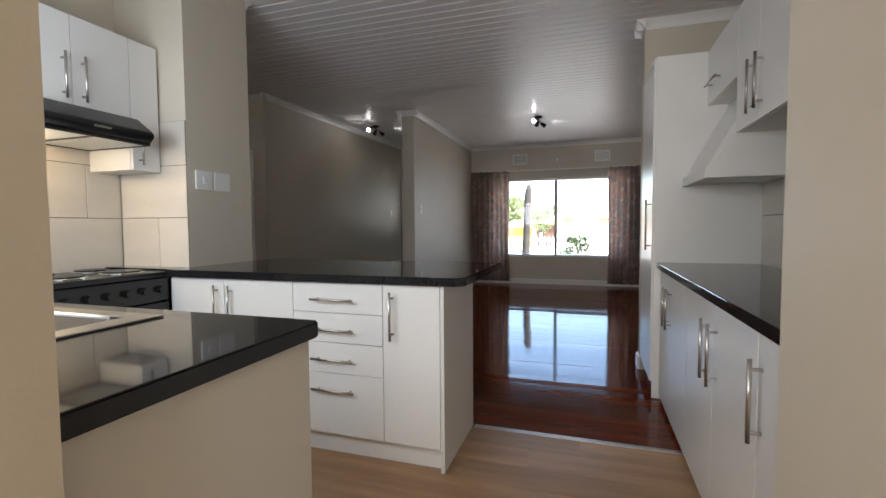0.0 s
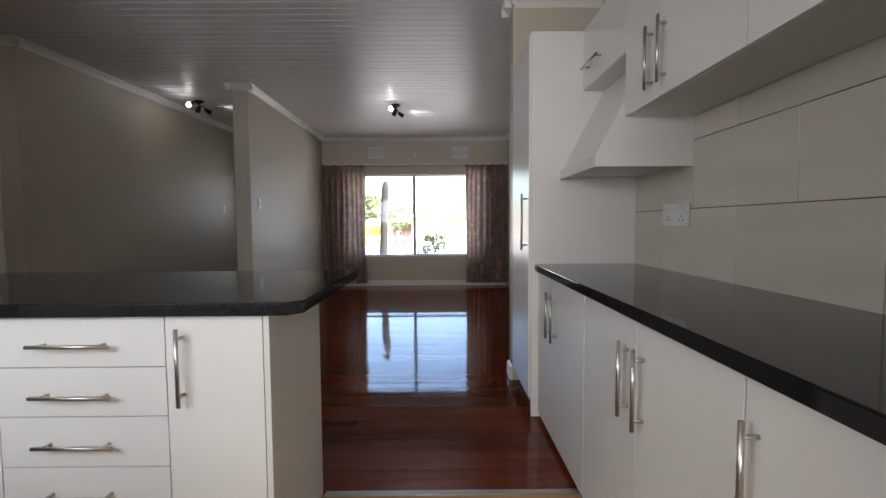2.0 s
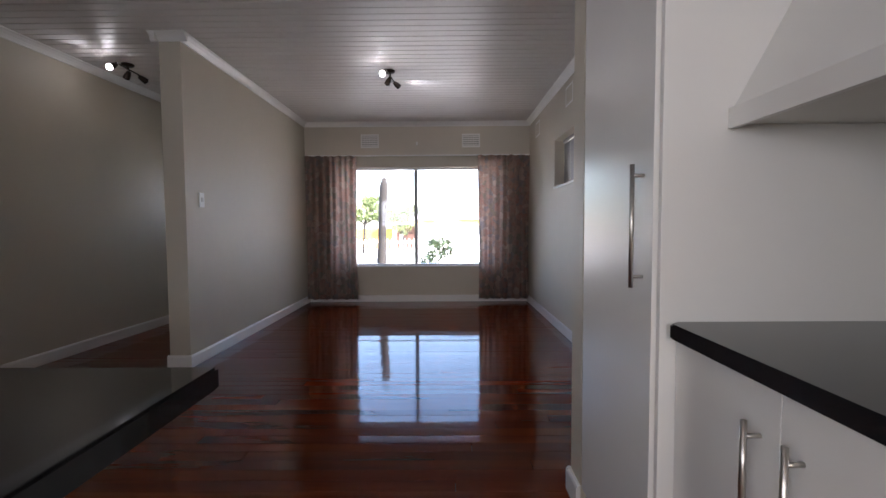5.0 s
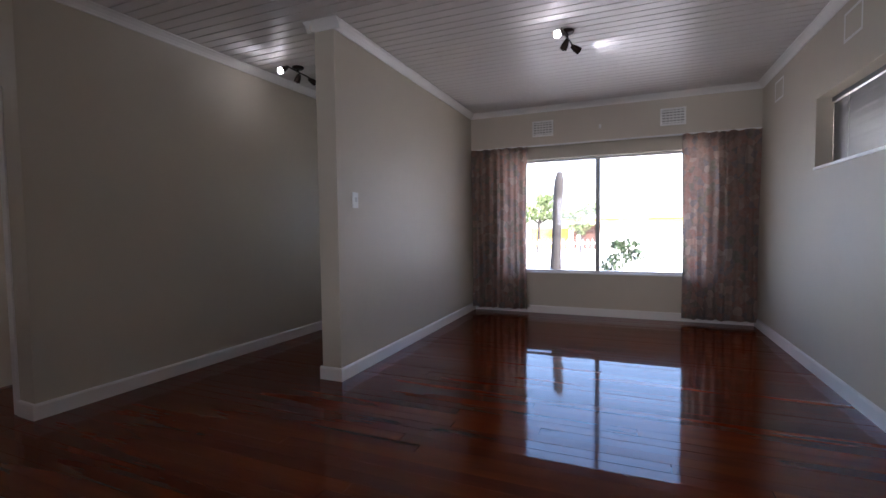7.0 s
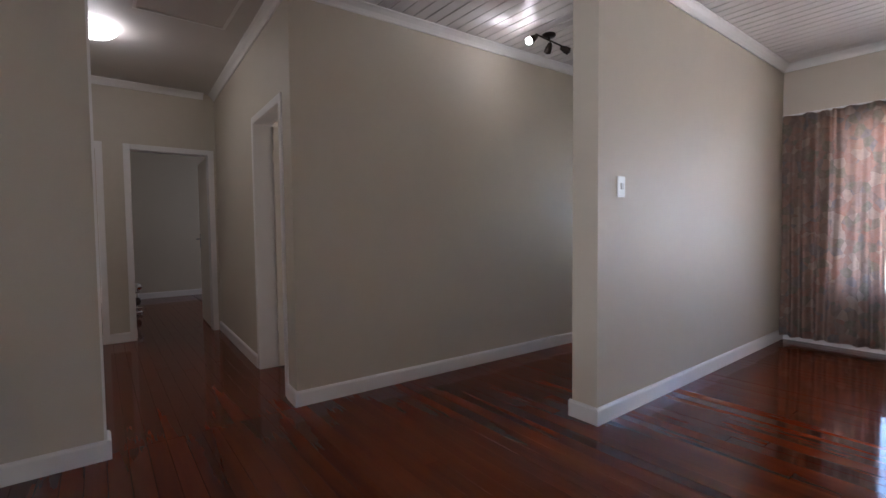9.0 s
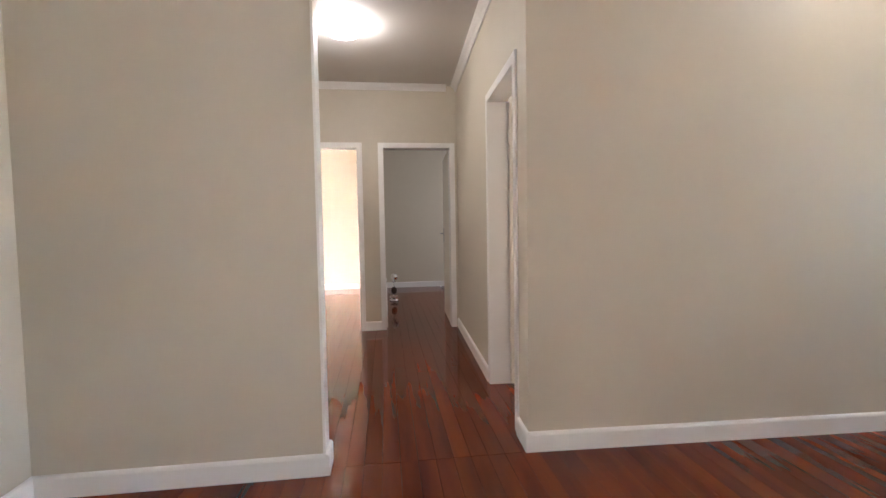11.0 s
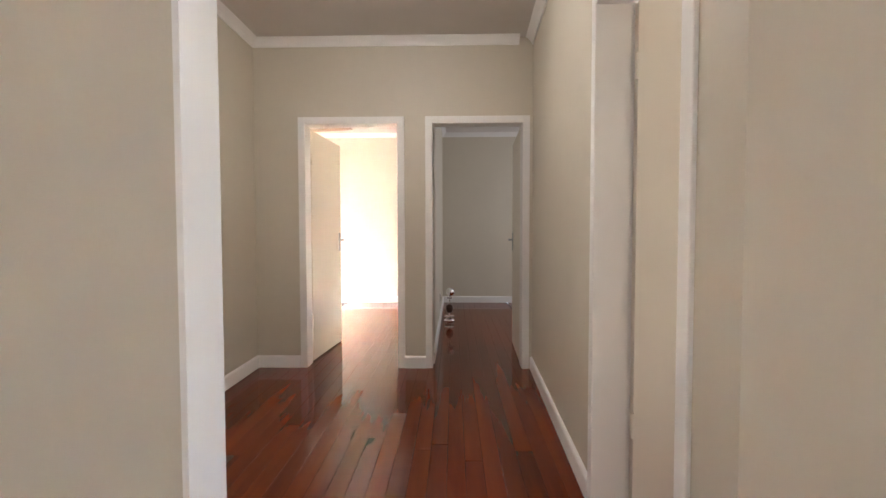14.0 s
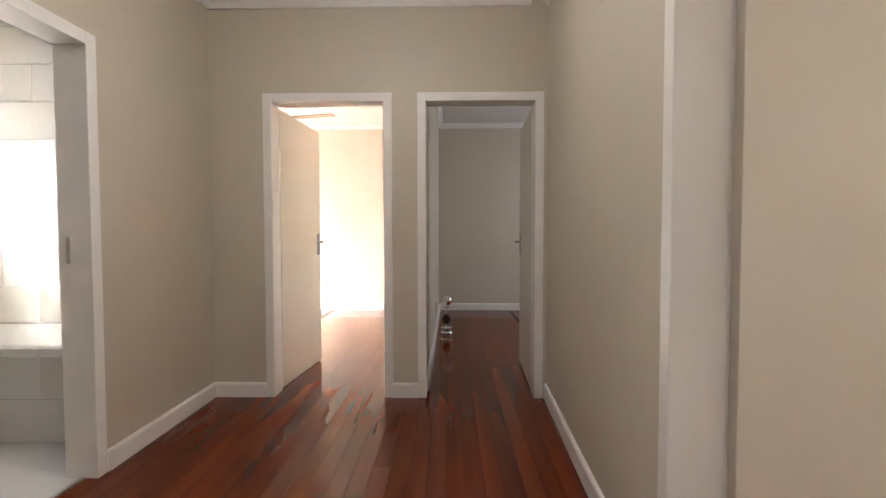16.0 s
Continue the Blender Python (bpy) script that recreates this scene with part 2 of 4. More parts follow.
def prism(bm, outline, axis, a, b):
    """Extrudes an outline of 2D points along an axis from a to b. axis y: points are (x, z); axis x: (y, z); axis z: (x, y)."""
    def at(p, s):
        return {"y": (p[0], s, p[1]), "x": (s, p[0], p[1]), "z": (p[0], p[1], s)}[axis]
    va = [bm.verts.new(at(p, a)) for p in outline]
    vb = [bm.verts.new(at(p, b)) for p in outline]
    k = len(outline)
    bm.faces.new(va)
    bm.faces.new(vb[::-1])
    for i in range(k):
        bm.faces.new((va[i], vb[i], vb[(i + 1) % k], va[(i + 1) % k]))
    bmesh.ops.recalc_face_normals(bm, faces=bm.faces)
    return bm


def lathe(bm, profile, at=(0, 0, 0), seg=20):
    rings = []
    for r, z in profile:
        rings.append([bm.verts.new((at[0] + r * math.cos(2 * math.pi * i / seg), at[1] + r * math.sin(2 * math.pi * i / seg), at[2] + z)) for i in range(seg)])
    for a, b in zip(rings, rings[1:]):
        for i in range(seg):
            bm.faces.new((a[i], a[(i + 1) % seg], b[(i + 1) % seg], b[i]))
    bm.faces.new(rings[0][::-1])
    bm.faces.new(rings[-1])
    bmesh.ops.recalc_face_normals(bm, faces=bm.faces)
    return bm


def structure(name, bm, material, label="", category=""):
    return tagged(part(name, bm, material, None, label), category=category, kind="structure")


# ---------------------------------------------------------------- setting
CZ = 2.722      # ceiling
X_L, X_R, Y_F = -2.118, 1.265, 9.57     # living room
X_D = -3.50    # wall of the entrance hall
X_P = -6.382   # end wall of the passage
Y_P0, Y_P1 = 2.862, 5.048
TURN = Matrix.Translation((X_D, Y_P1 + 0.12, 0)) @ pose(0, 0, 0, 0, 0, -2.3) @ Matrix.Translation((-X_D, -Y_P1 - 0.12, 0))   # the small bedroom stands slightly askew


def askew(ob):
    ob.matrix_basis = TURN @ ob.matrix_basis
    return ob


def wall(name, spans, label):
    return structure(name, boxes(*spans), WALL, label, "wall")


H = CZ + 0.1
wall("wall_kitchen_east", [(1.17, 1.685, 0, 1.40, 4.44, H)], "greige painted kitchen wall behind the cream tiles")
wall("wall_pantry", [(0.53, -1.6, 0, 1.40, 1.685, H)], "greige painted wall block beside the kitchen doorway")
wall("wall_stub", [(0.55, 4.44, 0, 1.40, 4.58, H)], "greige painted wall stub behind the tall cupboard")
wall("wall_sink", [(-2.9, 0.80, 0, -2.25, 0.925, H), (-0.75, 0.80, 0, -0.425, 0.925, H), (-2.25, 0.80, 0, -0.75, 0.925, 1.2), (-2.25, 0.80, 2.05, -0.75, 0.925, H)],
     "greige painted kitchen wall with a window over the sink")
wall("wall_kitchen_west", [(-2.9, 0.925, 0, -2.652, 2.66, H)], "greige painted kitchen wall behind the stove")
wall("wall_kitchen_pier", [(-2.65, 2.66, 0, -2.11, 3.18, H), (-3.445, 2.66, 0, -2.65, 2.80, H)], "greige painted wall between stove corner and dining area")
# unseen walls and floor added to close the space behind the doorway
wall("wall_scullery_unseen", [(-1.2, -1.6, 0, -1.1, 0.80, H), (-1.2, -1.7, 0, 1.4, -1.6, 1.1), (-1.2, -1.7, 2.1, 1.4, -1.6, H), (-1.2, -1.7, 1.1, -0.8, -1.6, 2.1), (0.6, -1.7, 1.1, 1.4, -1.6, 2.1)],
     "unseen greige walls added to close the space behind the doorway")
structure("floor_scullery", boxes((-1.2, -1.7, -0.1, 0.6, 0.9, -0.003)), VINYL, "unseen pale oak vinyl floor added behind the doorway", "floor")

wall("wall_dining_west", [(-3.565, 2.66, 0, -3.445, 4.035, H)], "greige painted wall beside the passage opening")
structure("trim_opening", boxes((-3.569, 4.035, 0, -3.441, 4.047, CZ - 0.002)), TRIM, "white painted end of the wall at the passage opening", "trim")
# hall wall and the wall of the small bedroom, with the doorway in it
D3A, D3B = -4.48, -3.735
askew(wall("wall_passage_north", [(X_P, Y_P1, 0, D3A, Y_P1 + 0.12, H), (D3B, Y_P1, 0, X_D, Y_P1 + 0.12, H), (D3A, Y_P1, 2.035, D3B, Y_P1 + 0.12, H)],
     "greige painted passage wall with a doorway"))
askew(wall("wall_hall", [(X_D - 0.12, Y_P1 + 0.12, 0, X_D, 8.75, H)], "greige painted long plain wall of the entrance hall"))
wall("wall_hall_end", [(X_D - 0.12, 8.75, 0, -3.27, 8.89, H), (-2.47, 8.75, 0, -2.29, 8.89, H), (-3.27, 8.75, 2.05, -2.47, 8.89, H)], "greige painted end wall of the entrance hall")
wall("wall_partition", [(-2.29, 6.325, 0, X_L, Y_F + 0.1, H)], "greige painted partition wall between hall and living room")
WX0, WX1, WZ0, WZ1 = -1.66, 0.82, 0.552, 2.065
wall("wall_front", [(X_L, Y_F, 0, WX0, Y_F + 0.22, H), (WX1, Y_F, 0, 1.50, Y_F + 0.22, H), (WX0, Y_F, 0, WX1, Y_F + 0.22, WZ0), (WX0, Y_F, WZ1, WX1, Y_F + 0.22, H)],
     "greige painted front wall with a wide window")
BY0, BY1, BZ0, BZ1 = 6.3, 7.9, 1.605, 2.14
wall("wall_living_east", [(X_R, 4.58, 0, 1.50, BY0, H), (X_R, BY1, 0, 1.50, Y_F, H), (X_R, BY0, 0, 1.50, BY1, BZ0), (X_R, BY0, BZ1, 1.50, BY1, H)],
     "greige painted living room wall with a high window")
structure("bulkhead", boxes((X_L, 9.46, 2.235, X_R, Y_F, CZ)), BULK, "greige bulkhead over the wide window", "bulkhead")
structure("trim_bulkhead", boxes((X_L, 9.455, 2.217, X_R, 9.47, 2.237)), TRIM, "white edge strip under the bulkhead", "trim")

# passage end wall with two doorways; bedroom and bathroom walls
D1 = (3.285, 4.055)
D2 = (4.337, 5.083)
wall("wall_passage_end", [(X_P - 0.12, 1.2, 0, X_P, D1[0], H), (X_P - 0.12, D1[1], 0, X_P, D2[0], H), (X_P - 0.12, D2[1], 0, X_P, 7.3, H),
     (X_P - 0.12, D1[0], 2.035, X_P, D1[1], H), (X_P - 0.12, D2[0], 2.035, X_P, D2[1], H)], "greige painted end wall of the passage with two doorways")
DB = (-5.335, -4.555)
wall("wall_bathroom", [(X_P, 2.732, 0, DB[0], Y_P0, H), (DB[1], 2.732, 0, -3.565, Y_P0, H), (DB[0], 2.732, 2.0, DB[1], Y_P0, H)], "greige painted passage wall with the bathroom doorway")
wall("wall_bedrooms_far", [(-10.02, 1.1, 0, -9.90, 7.3, H)], "greige painted far wall of both bedrooms")
wall("wall_between_bedrooms", [(-9.90, 4.185, 0, X_P - 0.12, 4.335, H)], "greige painted wall between the bedrooms")
wall("wall_bedroom_south", [(-9.90, 1.1, 0, -9.35, 1.25, H), (-7.5, 1.1, 0, X_P, 1.25, H), (-9.35, 1.1, 0, -7.5, 1.25, 0.95), (-9.35, 1.1, 1.76, -7.5, 1.25, H)],
     "greige painted bedroom wall with a sunny window")
wall("wall_bedroom_north", [(-9.90, 7.2, 0, X_D - 0.125, 7.3, H)], "greige painted north bedroom wall")
wall("wall_bath_south", [(X_P, 1.0, 0, -6.08, 1.15, H), (-5.5, 1.0, 0, -3.565, 1.15, H), (-6.08, 1.0, 0, -5.5, 1.15, 1.48), (-6.08, 1.0, 1.83, -5.5, 1.15, H)],
     "white bathroom wall with a window")
wall("wall_bath_east", [(-3.75, 1.1, 0, -3.565, 2.732, H)], "white bathroom side wall")


# ceilings: tongue-and-groove boards over kitchen, living room and hall; flat board over the passage
def board_ceiling():
    bm = bmesh.new()
    y, w = -1.7, 0.098
    pts = []
    while y < 10.1:
        pts += [(y, CZ + 0.007), (y + 0.004, CZ), (y + w - 0.009, CZ), (y + w - 0.005, CZ + 0.007)]
        y += w
    for x0, x1 in ((-3.565, 1.5),):
        for (ya, za), (yb, zb) in zip(pts, pts[1:]):
            bm.faces.new([bm.verts.new(c) for c in ((x0, ya, za), (x0, yb, zb), (x1, yb, zb), (x1, ya, za))])
    return bm


structure("ceiling", board_ceiling(), CEIL, "white painted tongue-and-groove board ceiling", "ceiling")
structure("ceiling_passage", boxes((-10.02, 1.0, CZ - 0.004, -3.562, 7.3, CZ + 0.03)), CEIL_FLAT, "flat white passage ceiling", "ceiling")
# unseen slab, its edges set to shape where the sun gets in
structure("roof", boxes((-10.4, 0.95, CZ + 0.1, -3.6, 7.6, CZ + 0.25), (-3.6, -2.2, CZ + 0.1, 1.9, 9.9, CZ + 0.25)), ROOF, "unseen flat slab over the house that blocks the sun", "roof")
structure("trim_hatch", boxes((-4.42, 4.29, CZ - 0.012, -3.80, 4.31, CZ - 0.003), (-4.42, 4.86, CZ - 0.012, -3.80, 4.88, CZ - 0.003), (-4.44, 4.29, CZ - 0.012, -4.42, 4.88, CZ - 0.003),
          (-3.80, 4.29, CZ - 0.012, -3.78, 4.88, CZ - 0.003)), TRIM, "white trim round the ceiling hatch", "ceiling hatch")


def run(name, outline, a, b, inward, material, label, category, parent=None):
    """A moulding along the straight wall line a to b; outline holds (out from the wall, z)."""
    bm = bmesh.new()
    a, b, n = Vector(a), Vector(b), Vector(inward)
    ra = [bm.verts.new((a.x + n.x * o, a.y + n.y * o, z)) for o, z in outline]
    rb = [bm.verts.new((b.x + n.x * o, b.y + n.y * o, z)) for o, z in outline]
    k = len(outline)
    bm.faces.new(ra)
    bm.faces.new(rb[::-1])
    for i in range(k):
        bm.faces.new((ra[i], rb[i], rb[(i + 1) % k], ra[(i + 1) % k]))
    bmesh.ops.recalc_face_normals(bm, faces=bm.faces)
    return structure(name, bm, material, label, category)


COVE = [(-0.002, CZ - 0.002), (0.062, CZ - 0.002), (0.062, CZ - 0.010), (0.048, CZ - 0.018), (0.027, CZ - 0.037), (0.016, CZ - 0.055), (0.012, CZ - 0.068), (-0.002, CZ - 0.068)]
SKIRT = [(-0.002, 0.001), (0.018, 0.001), (0.018, 0.088), (0.013, 0.098), (0.006, 0.102), (-0.002, 0.102)]
E_, W_, N_, S_ = (1, 0), (-1, 0), (0, 1), (0, -1)
for a, b, n in [((X_L, 6.325), (X_L, 9.46), E_), ((-2.3505, 6.325), (X_L + 0.0605, 6.325), S_), ((-2.29, 6.2645), (-2.29, 8.75), W_), ((X_L, 9.46), (X_R, 9.46), S_), ((X_R, 4.58), (X_R, 9.46), W_),
                ((0.4895, 4.44), (1.17, 4.44), S_), ((0.55, 4.3795), (0.55, 4.6405), W_), ((0.4895, 4.58), (X_R, 4.58), N_), ((X_D, Y_P1 - 0.0605), (X_D, 8.75), E_), ((X_D, 8.75), (-2.29, 8.75), S_),
                ((X_P, Y_P1), (X_D + 0.0605, Y_P1), S_), ((X_P, Y_P0), (X_P, Y_P1), E_), ((X_P, Y_P0), (-3.565, Y_P0), N_), ((-3.445, 2.80), (-3.445, 4.035), E_), ((-3.565, Y_P0), (-3.565, 4.035), W_),
                ((-2.65, 3.18), (-2.11, 3.18), N_), ((-3.445, 2.80), (-2.65, 2.80), N_), ((-2.65, 2.80), (-2.65, 3.18), W_), ((-9.90, 1.25), (-9.90, 4.185), E_), ((-9.90, 4.335), (-9.90, 7.2), E_), ((-9.90, 4.185), (X_P - 0.12, 4.185), S_), ((-9.90, 4.335), (X_P - 0.12, 4.335), N_)]:
    c = run("cornice", COVE, (*a, 0), (*b, 0), (*n, 0), TRIM, "white coved cornice", "cornice")
    if (a[0] == b[0] == X_D) or (a[1] == b[1] == Y_P1):
        askew(c)
for a, b, n in [((X_L, 6.305), (X_L, Y_F), E_), ((-2.3065, 6.325), (X_L + 0.0165, 6.325), S_), ((-2.29, 6.325), (-2.29, 8.75), W_), ((X_L, Y_F), (X_R, Y_F), S_), ((X_R, 4.58), (X_R, Y_F), W_),
                ((0.55, 4.44), (0.55, 4.598), W_), ((0.5335, 4.58), (X_R, 4.58), N_), ((X_D, Y_P1 - 0.0165), (X_D, 8.75), E_), ((-3.68, Y_P1), (X_D + 0.0165, Y_P1), S_), ((X_P, Y_P1), (D3A - 0.05, Y_P1), S_),
                ((X_P, Y_P0), (X_P, D1[0] - 0.055), E_), ((X_P, D1[1] + 0.055), (X_P, D2[0] - 0.055), E_), ((X_P, Y_P0), (DB[0] - 0.055, Y_P0), N_), ((DB[1] + 0.055, Y_P0), (-3.565, Y_P0), N_),
                ((-3.445, 2.80), (-3.445, 4.045), E_), ((-3.565, Y_P0), (-3.565, 4.045), W_), ((-3.5815, 4.047), (-3.4285, 4.047), N_), ((-2.65, 3.18), (-2.11, 3.18), N_), ((-3.445, 2.80), (-2.65, 2.80), N_), ((-2.65, 2.80), (-2.65, 3.18), W_),
                ((-9.90, 1.25), (-9.90, 4.185), E_), ((-9.90, 4.335), (-9.90, 7.2), E_), ((-9.90, 4.185), (X_P - 0.12, 4.185), S_), ((-9.90, 4.335), (X_P - 0.12, 4.335), N_)]:
    c = run("baseboard", SKIRT, (*a, 0), (*b, 0), (*n, 0), TRIM, "white painted baseboard", "baseboard")
    if (a[0] == b[0] == X_D) or (a[1] == b[1] == Y_P1):
        askew(c)

# floors under the boards
floor_main = structure("floor", boxes((-10.02, 1.0, -0.12, -3.58, 7.3, -0.014), (-3.58, 3.06, -0.12, 1.5, 10.06, -0.014), (-3.58, 2.7, -0.12, -2.6, 3.06, -0.014)), SUBFLOOR, "red-brown varnished timber plank floor", "floor")
floor_kitchen = structure("floor_kitchen", boxes((-2.7, 0.9, -0.1, 1.2, 3.045, -0.012)), SUBFLOOR, "pale oak vinyl plank kitchen floor", "floor")
structure("trim_threshold", boxes((-0.47, 3.045, -0.01, 0.62, 3.075, 0.006), bevel=0.002), STEEL, "thin metal threshold strip between floors", "threshold")
floor_bath = structure("floor_bathroom", boxes((X_P, 1.15, -0.1, -3.75, 2.732, 0.003), (DB[0], 2.732, -0.1, DB[1], 2.795, 0.003)), BTILE, "pale grey bathroom floor", "floor")
structure("trim_bath_threshold", boxes((DB[0], 2.79, -0.01, DB[1], 2.81, 0.007), bevel=0.002), STEEL, "dark threshold strip at the bathroom door", "threshold")


# ---------------------------------------------------------------- doors and windows
def casing(name, fixed, side, a, b, top, depth, axis, label):
    """A pressed white door frame. axis x: the wall runs along y at x = fixed; side is the way of the face that shows."""
    d = thing(name, (0, 0, 0), label, "door frame", "", "structure")
    w = 0.055

    def piece(nm, u0, u1, z0, z1):
        bm = bmesh.new()
        f0, f1 = sorted((fixed + side * 0.012, fixed - side * (depth + 0.012)))
        if axis == "x":
            box(bm, f0, u0, z0, f1, u1, z1, 0.004)
        else:
            box(bm, u0, f0, z0, u1, f1, z1, 0.004)
        part(nm, bm, TRIM, d)
    piece("jamb", a - w, a + 0.004, 0, top + w)
    piece("jamb", b - 0.004, b + w, 0, top + w)
    piece("head", a + 0.004, b - 0.004, top - 0.004, top + w)
    return d


O_ = bpy.data.objects
casing("door_frame_1", X_P, 1, D1[0], D1[1], 2.03, 0.12, "x", "white painted frame of the sunny bedroom door")
casing("door_frame_2", X_P, 1, D2[0], D2[1], 2.03, 0.12, "x", "white painted frame of the dim bedroom door")
casing("door_frame_3", Y_P1, -1, D3A, D3B, 2.03, 0.12, "y", "white painted frame of the small bedroom door")
askew(O_["door_frame_3"])
# strip added behind the leaf to stop light through the hinge gap
part("gap_light_stop", boxes((D3A - 0.03, Y_P1 + 0.1325, 0, D3A - 0.001, Y_P1 + 0.20, 2.03)), TRIM, O_["door_frame_3"])
casing("door_frame_4", Y_P0, 1, DB[0], DB[1], 1.99, 0.13, "y", "white painted frame of the bathroom door")
part("strike_plate", boxes((DB[0] + 0.004, 2.758, 1.0, DB[0] + 0.008, 2.778, 1.12)), STEEL, bpy.data.objects["door_frame_4"], "steel strike plate")
casing("door_frame_5", 8.75, -1, -3.27, -2.47, 2.03, 0.14, "y", "white painted frame of the front door")


def door_leaf(name, at, turn, width, label, handle=True, flip=1):
    d = thing(name, at, label, "door", "", "structure")
    d.rotation_euler = (0, 0, radians(turn))
    part("leaf", box(bmesh.new(), 0.006, -0.02, 0.012, width, 0.02, 2.02, 0.003), CREAM, d)
    for z in (0.32, 1.72):
        part("hinge", cyl(bmesh.new(), (0.0, -0.024 * flip, z), (0.0, -0.024 * flip, z + 0.1), 0.008, seg=10), CREAM, d, "painted hinge")
    if handle:
        for s in (-1, 1):
            bm = bmesh.new()
            box(bm, width - 0.075, s * 0.02, 0.95, width - 0.035, s * 0.026, 1.13, 0.002)
            cyl(bm, (width - 0.055, s * 0.024, 1.06), (width - 0.055, s * 0.065, 1.06), 0.009)
            cyl(bm, (width - 0.048, s * 0.06, 1.06), (width - 0.17, s * 0.06, 1.06), 0.009)
            part("door_handle", bm, ALU, d, "grey steel lever handle")
    return d


door_leaf("door_1", (X_P - 0.155, D1[0] - 0.02, 0), 175, 0.75, "cream painted door standing open into the sunny bedroom")
door_leaf("door_2", (X_P - 0.14, D2[1] + 0.018, 0), 177.5, 0.74, "cream painted door standing open into the dim bedroom")
askew(door_leaf("door_3", (D3A + 0.022, Y_P1 + 0.134, 0), 90, 0.74, "cream painted door standing open into the small bedroom"))


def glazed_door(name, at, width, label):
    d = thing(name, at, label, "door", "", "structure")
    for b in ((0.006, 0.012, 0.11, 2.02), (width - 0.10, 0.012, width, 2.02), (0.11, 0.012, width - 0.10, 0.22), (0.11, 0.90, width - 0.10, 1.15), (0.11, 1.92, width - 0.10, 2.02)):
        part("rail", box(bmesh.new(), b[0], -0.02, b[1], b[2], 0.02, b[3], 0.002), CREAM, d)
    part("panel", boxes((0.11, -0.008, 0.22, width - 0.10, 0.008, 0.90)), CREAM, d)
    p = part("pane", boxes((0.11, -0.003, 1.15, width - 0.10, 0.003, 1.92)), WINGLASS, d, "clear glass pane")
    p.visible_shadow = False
    bm = cyl(bmesh.new(), (width - 0.05, -0.02, 1.0), (width - 0.05, -0.06, 1.0), 0.009)
    cyl(bm, (width - 0.045, -0.055, 1.0), (width - 0.16, -0.055, 1.0), 0.009)
    part("door_handle", bm, STEEL, d, "steel lever handle")
    return d


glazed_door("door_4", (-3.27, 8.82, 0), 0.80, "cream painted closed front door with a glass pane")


def window(name, label, axis, fixed, a, b, z0, z1, bars, frame_mat, sill=None, panes=True):
    w = thing(name, (0, 0, 0), label, "window", "", "structure")

    def bx(u0, v0, u1, v1, t=0.025):
        if axis == "y":
            return box(bmesh.new(), u0, fixed - t, v0, u1, fixed + t, v1, 0.003)
        return box(bmesh.new(), fixed - t, u0, v0, fixed + t, u1, v1, 0.003)
    f = 0.03
    part("window_frame", bx(a, z0, b, z0 + f), frame_mat, w)
    part("window_frame", bx(a, z1 - f, b, z1), frame_mat, w)
    part("window_frame", bx(a, z0 + f, a + f, z1 - f), frame_mat, w)
    part("window_frame", bx(b - f, z0 + f, b, z1 - f), frame_mat, w)
    edges = [a + f, *bars, b - f]
    for u in bars:
        part("mullion", bx(u - 0.028, z0 + f, u + 0.028, z1 - f, 0.03), ALU, w, "grey window mullion")
    for u0, u1 in zip(edges, edges[1:]):
        p = part("pane", bx(u0, z0 + f, u1, z1 - f, 0.003), WINGLASS, w, "clear glass pane")
        p.visible_shadow = False
    return w


window("window_1", "wide white window with a grey mullion", "y", Y_F + 0.11, WX0, WX1, WZ0, WZ1, [-0.46], TRIM)
structure("window_sill_1", boxes((WX0, Y_F - 0.012, WZ0 - 0.012, WX1, Y_F + 0.085, WZ0 + 0.008), bevel=0.003), TRIM, "white window sill", "window sill")
window("window_2", "high side window behind a venetian blind", "x", X_R + 0.16, BY0, BY1, BZ0, BZ1, [7.18], ALU)
structure("window_sill_2", boxes((X_R - 0.012, BY0, BZ0 - 0.018, X_R + 0.12, BY1, BZ0 + 0.004), bevel=0.003), TRIM, "white sill of the high window", "window sill")
window("window_3", "bedroom window to the sun", "y", 1.175, -9.35, -7.5, 0.95, 1.76, [-8.4], TRIM)
window("window_4", "bathroom window to the sun", "y", 1.075, -6.08, -5.5, 1.48, 1.83, [], TRIM)
# unseen boards added to keep the sun out of the two lamp-lit openings
structure("window_board_kitchen", boxes((-2.25, 0.82, 1.2, -0.75, 0.84, 2.05)), LAM, "unseen white board closing the kitchen window opening", "blind")
structure("window_board_scullery", boxes((-0.8, -1.68, 1.1, 0.6, -1.66, 2.1)), LAM, "unseen white board closing the scullery window opening", "blind")


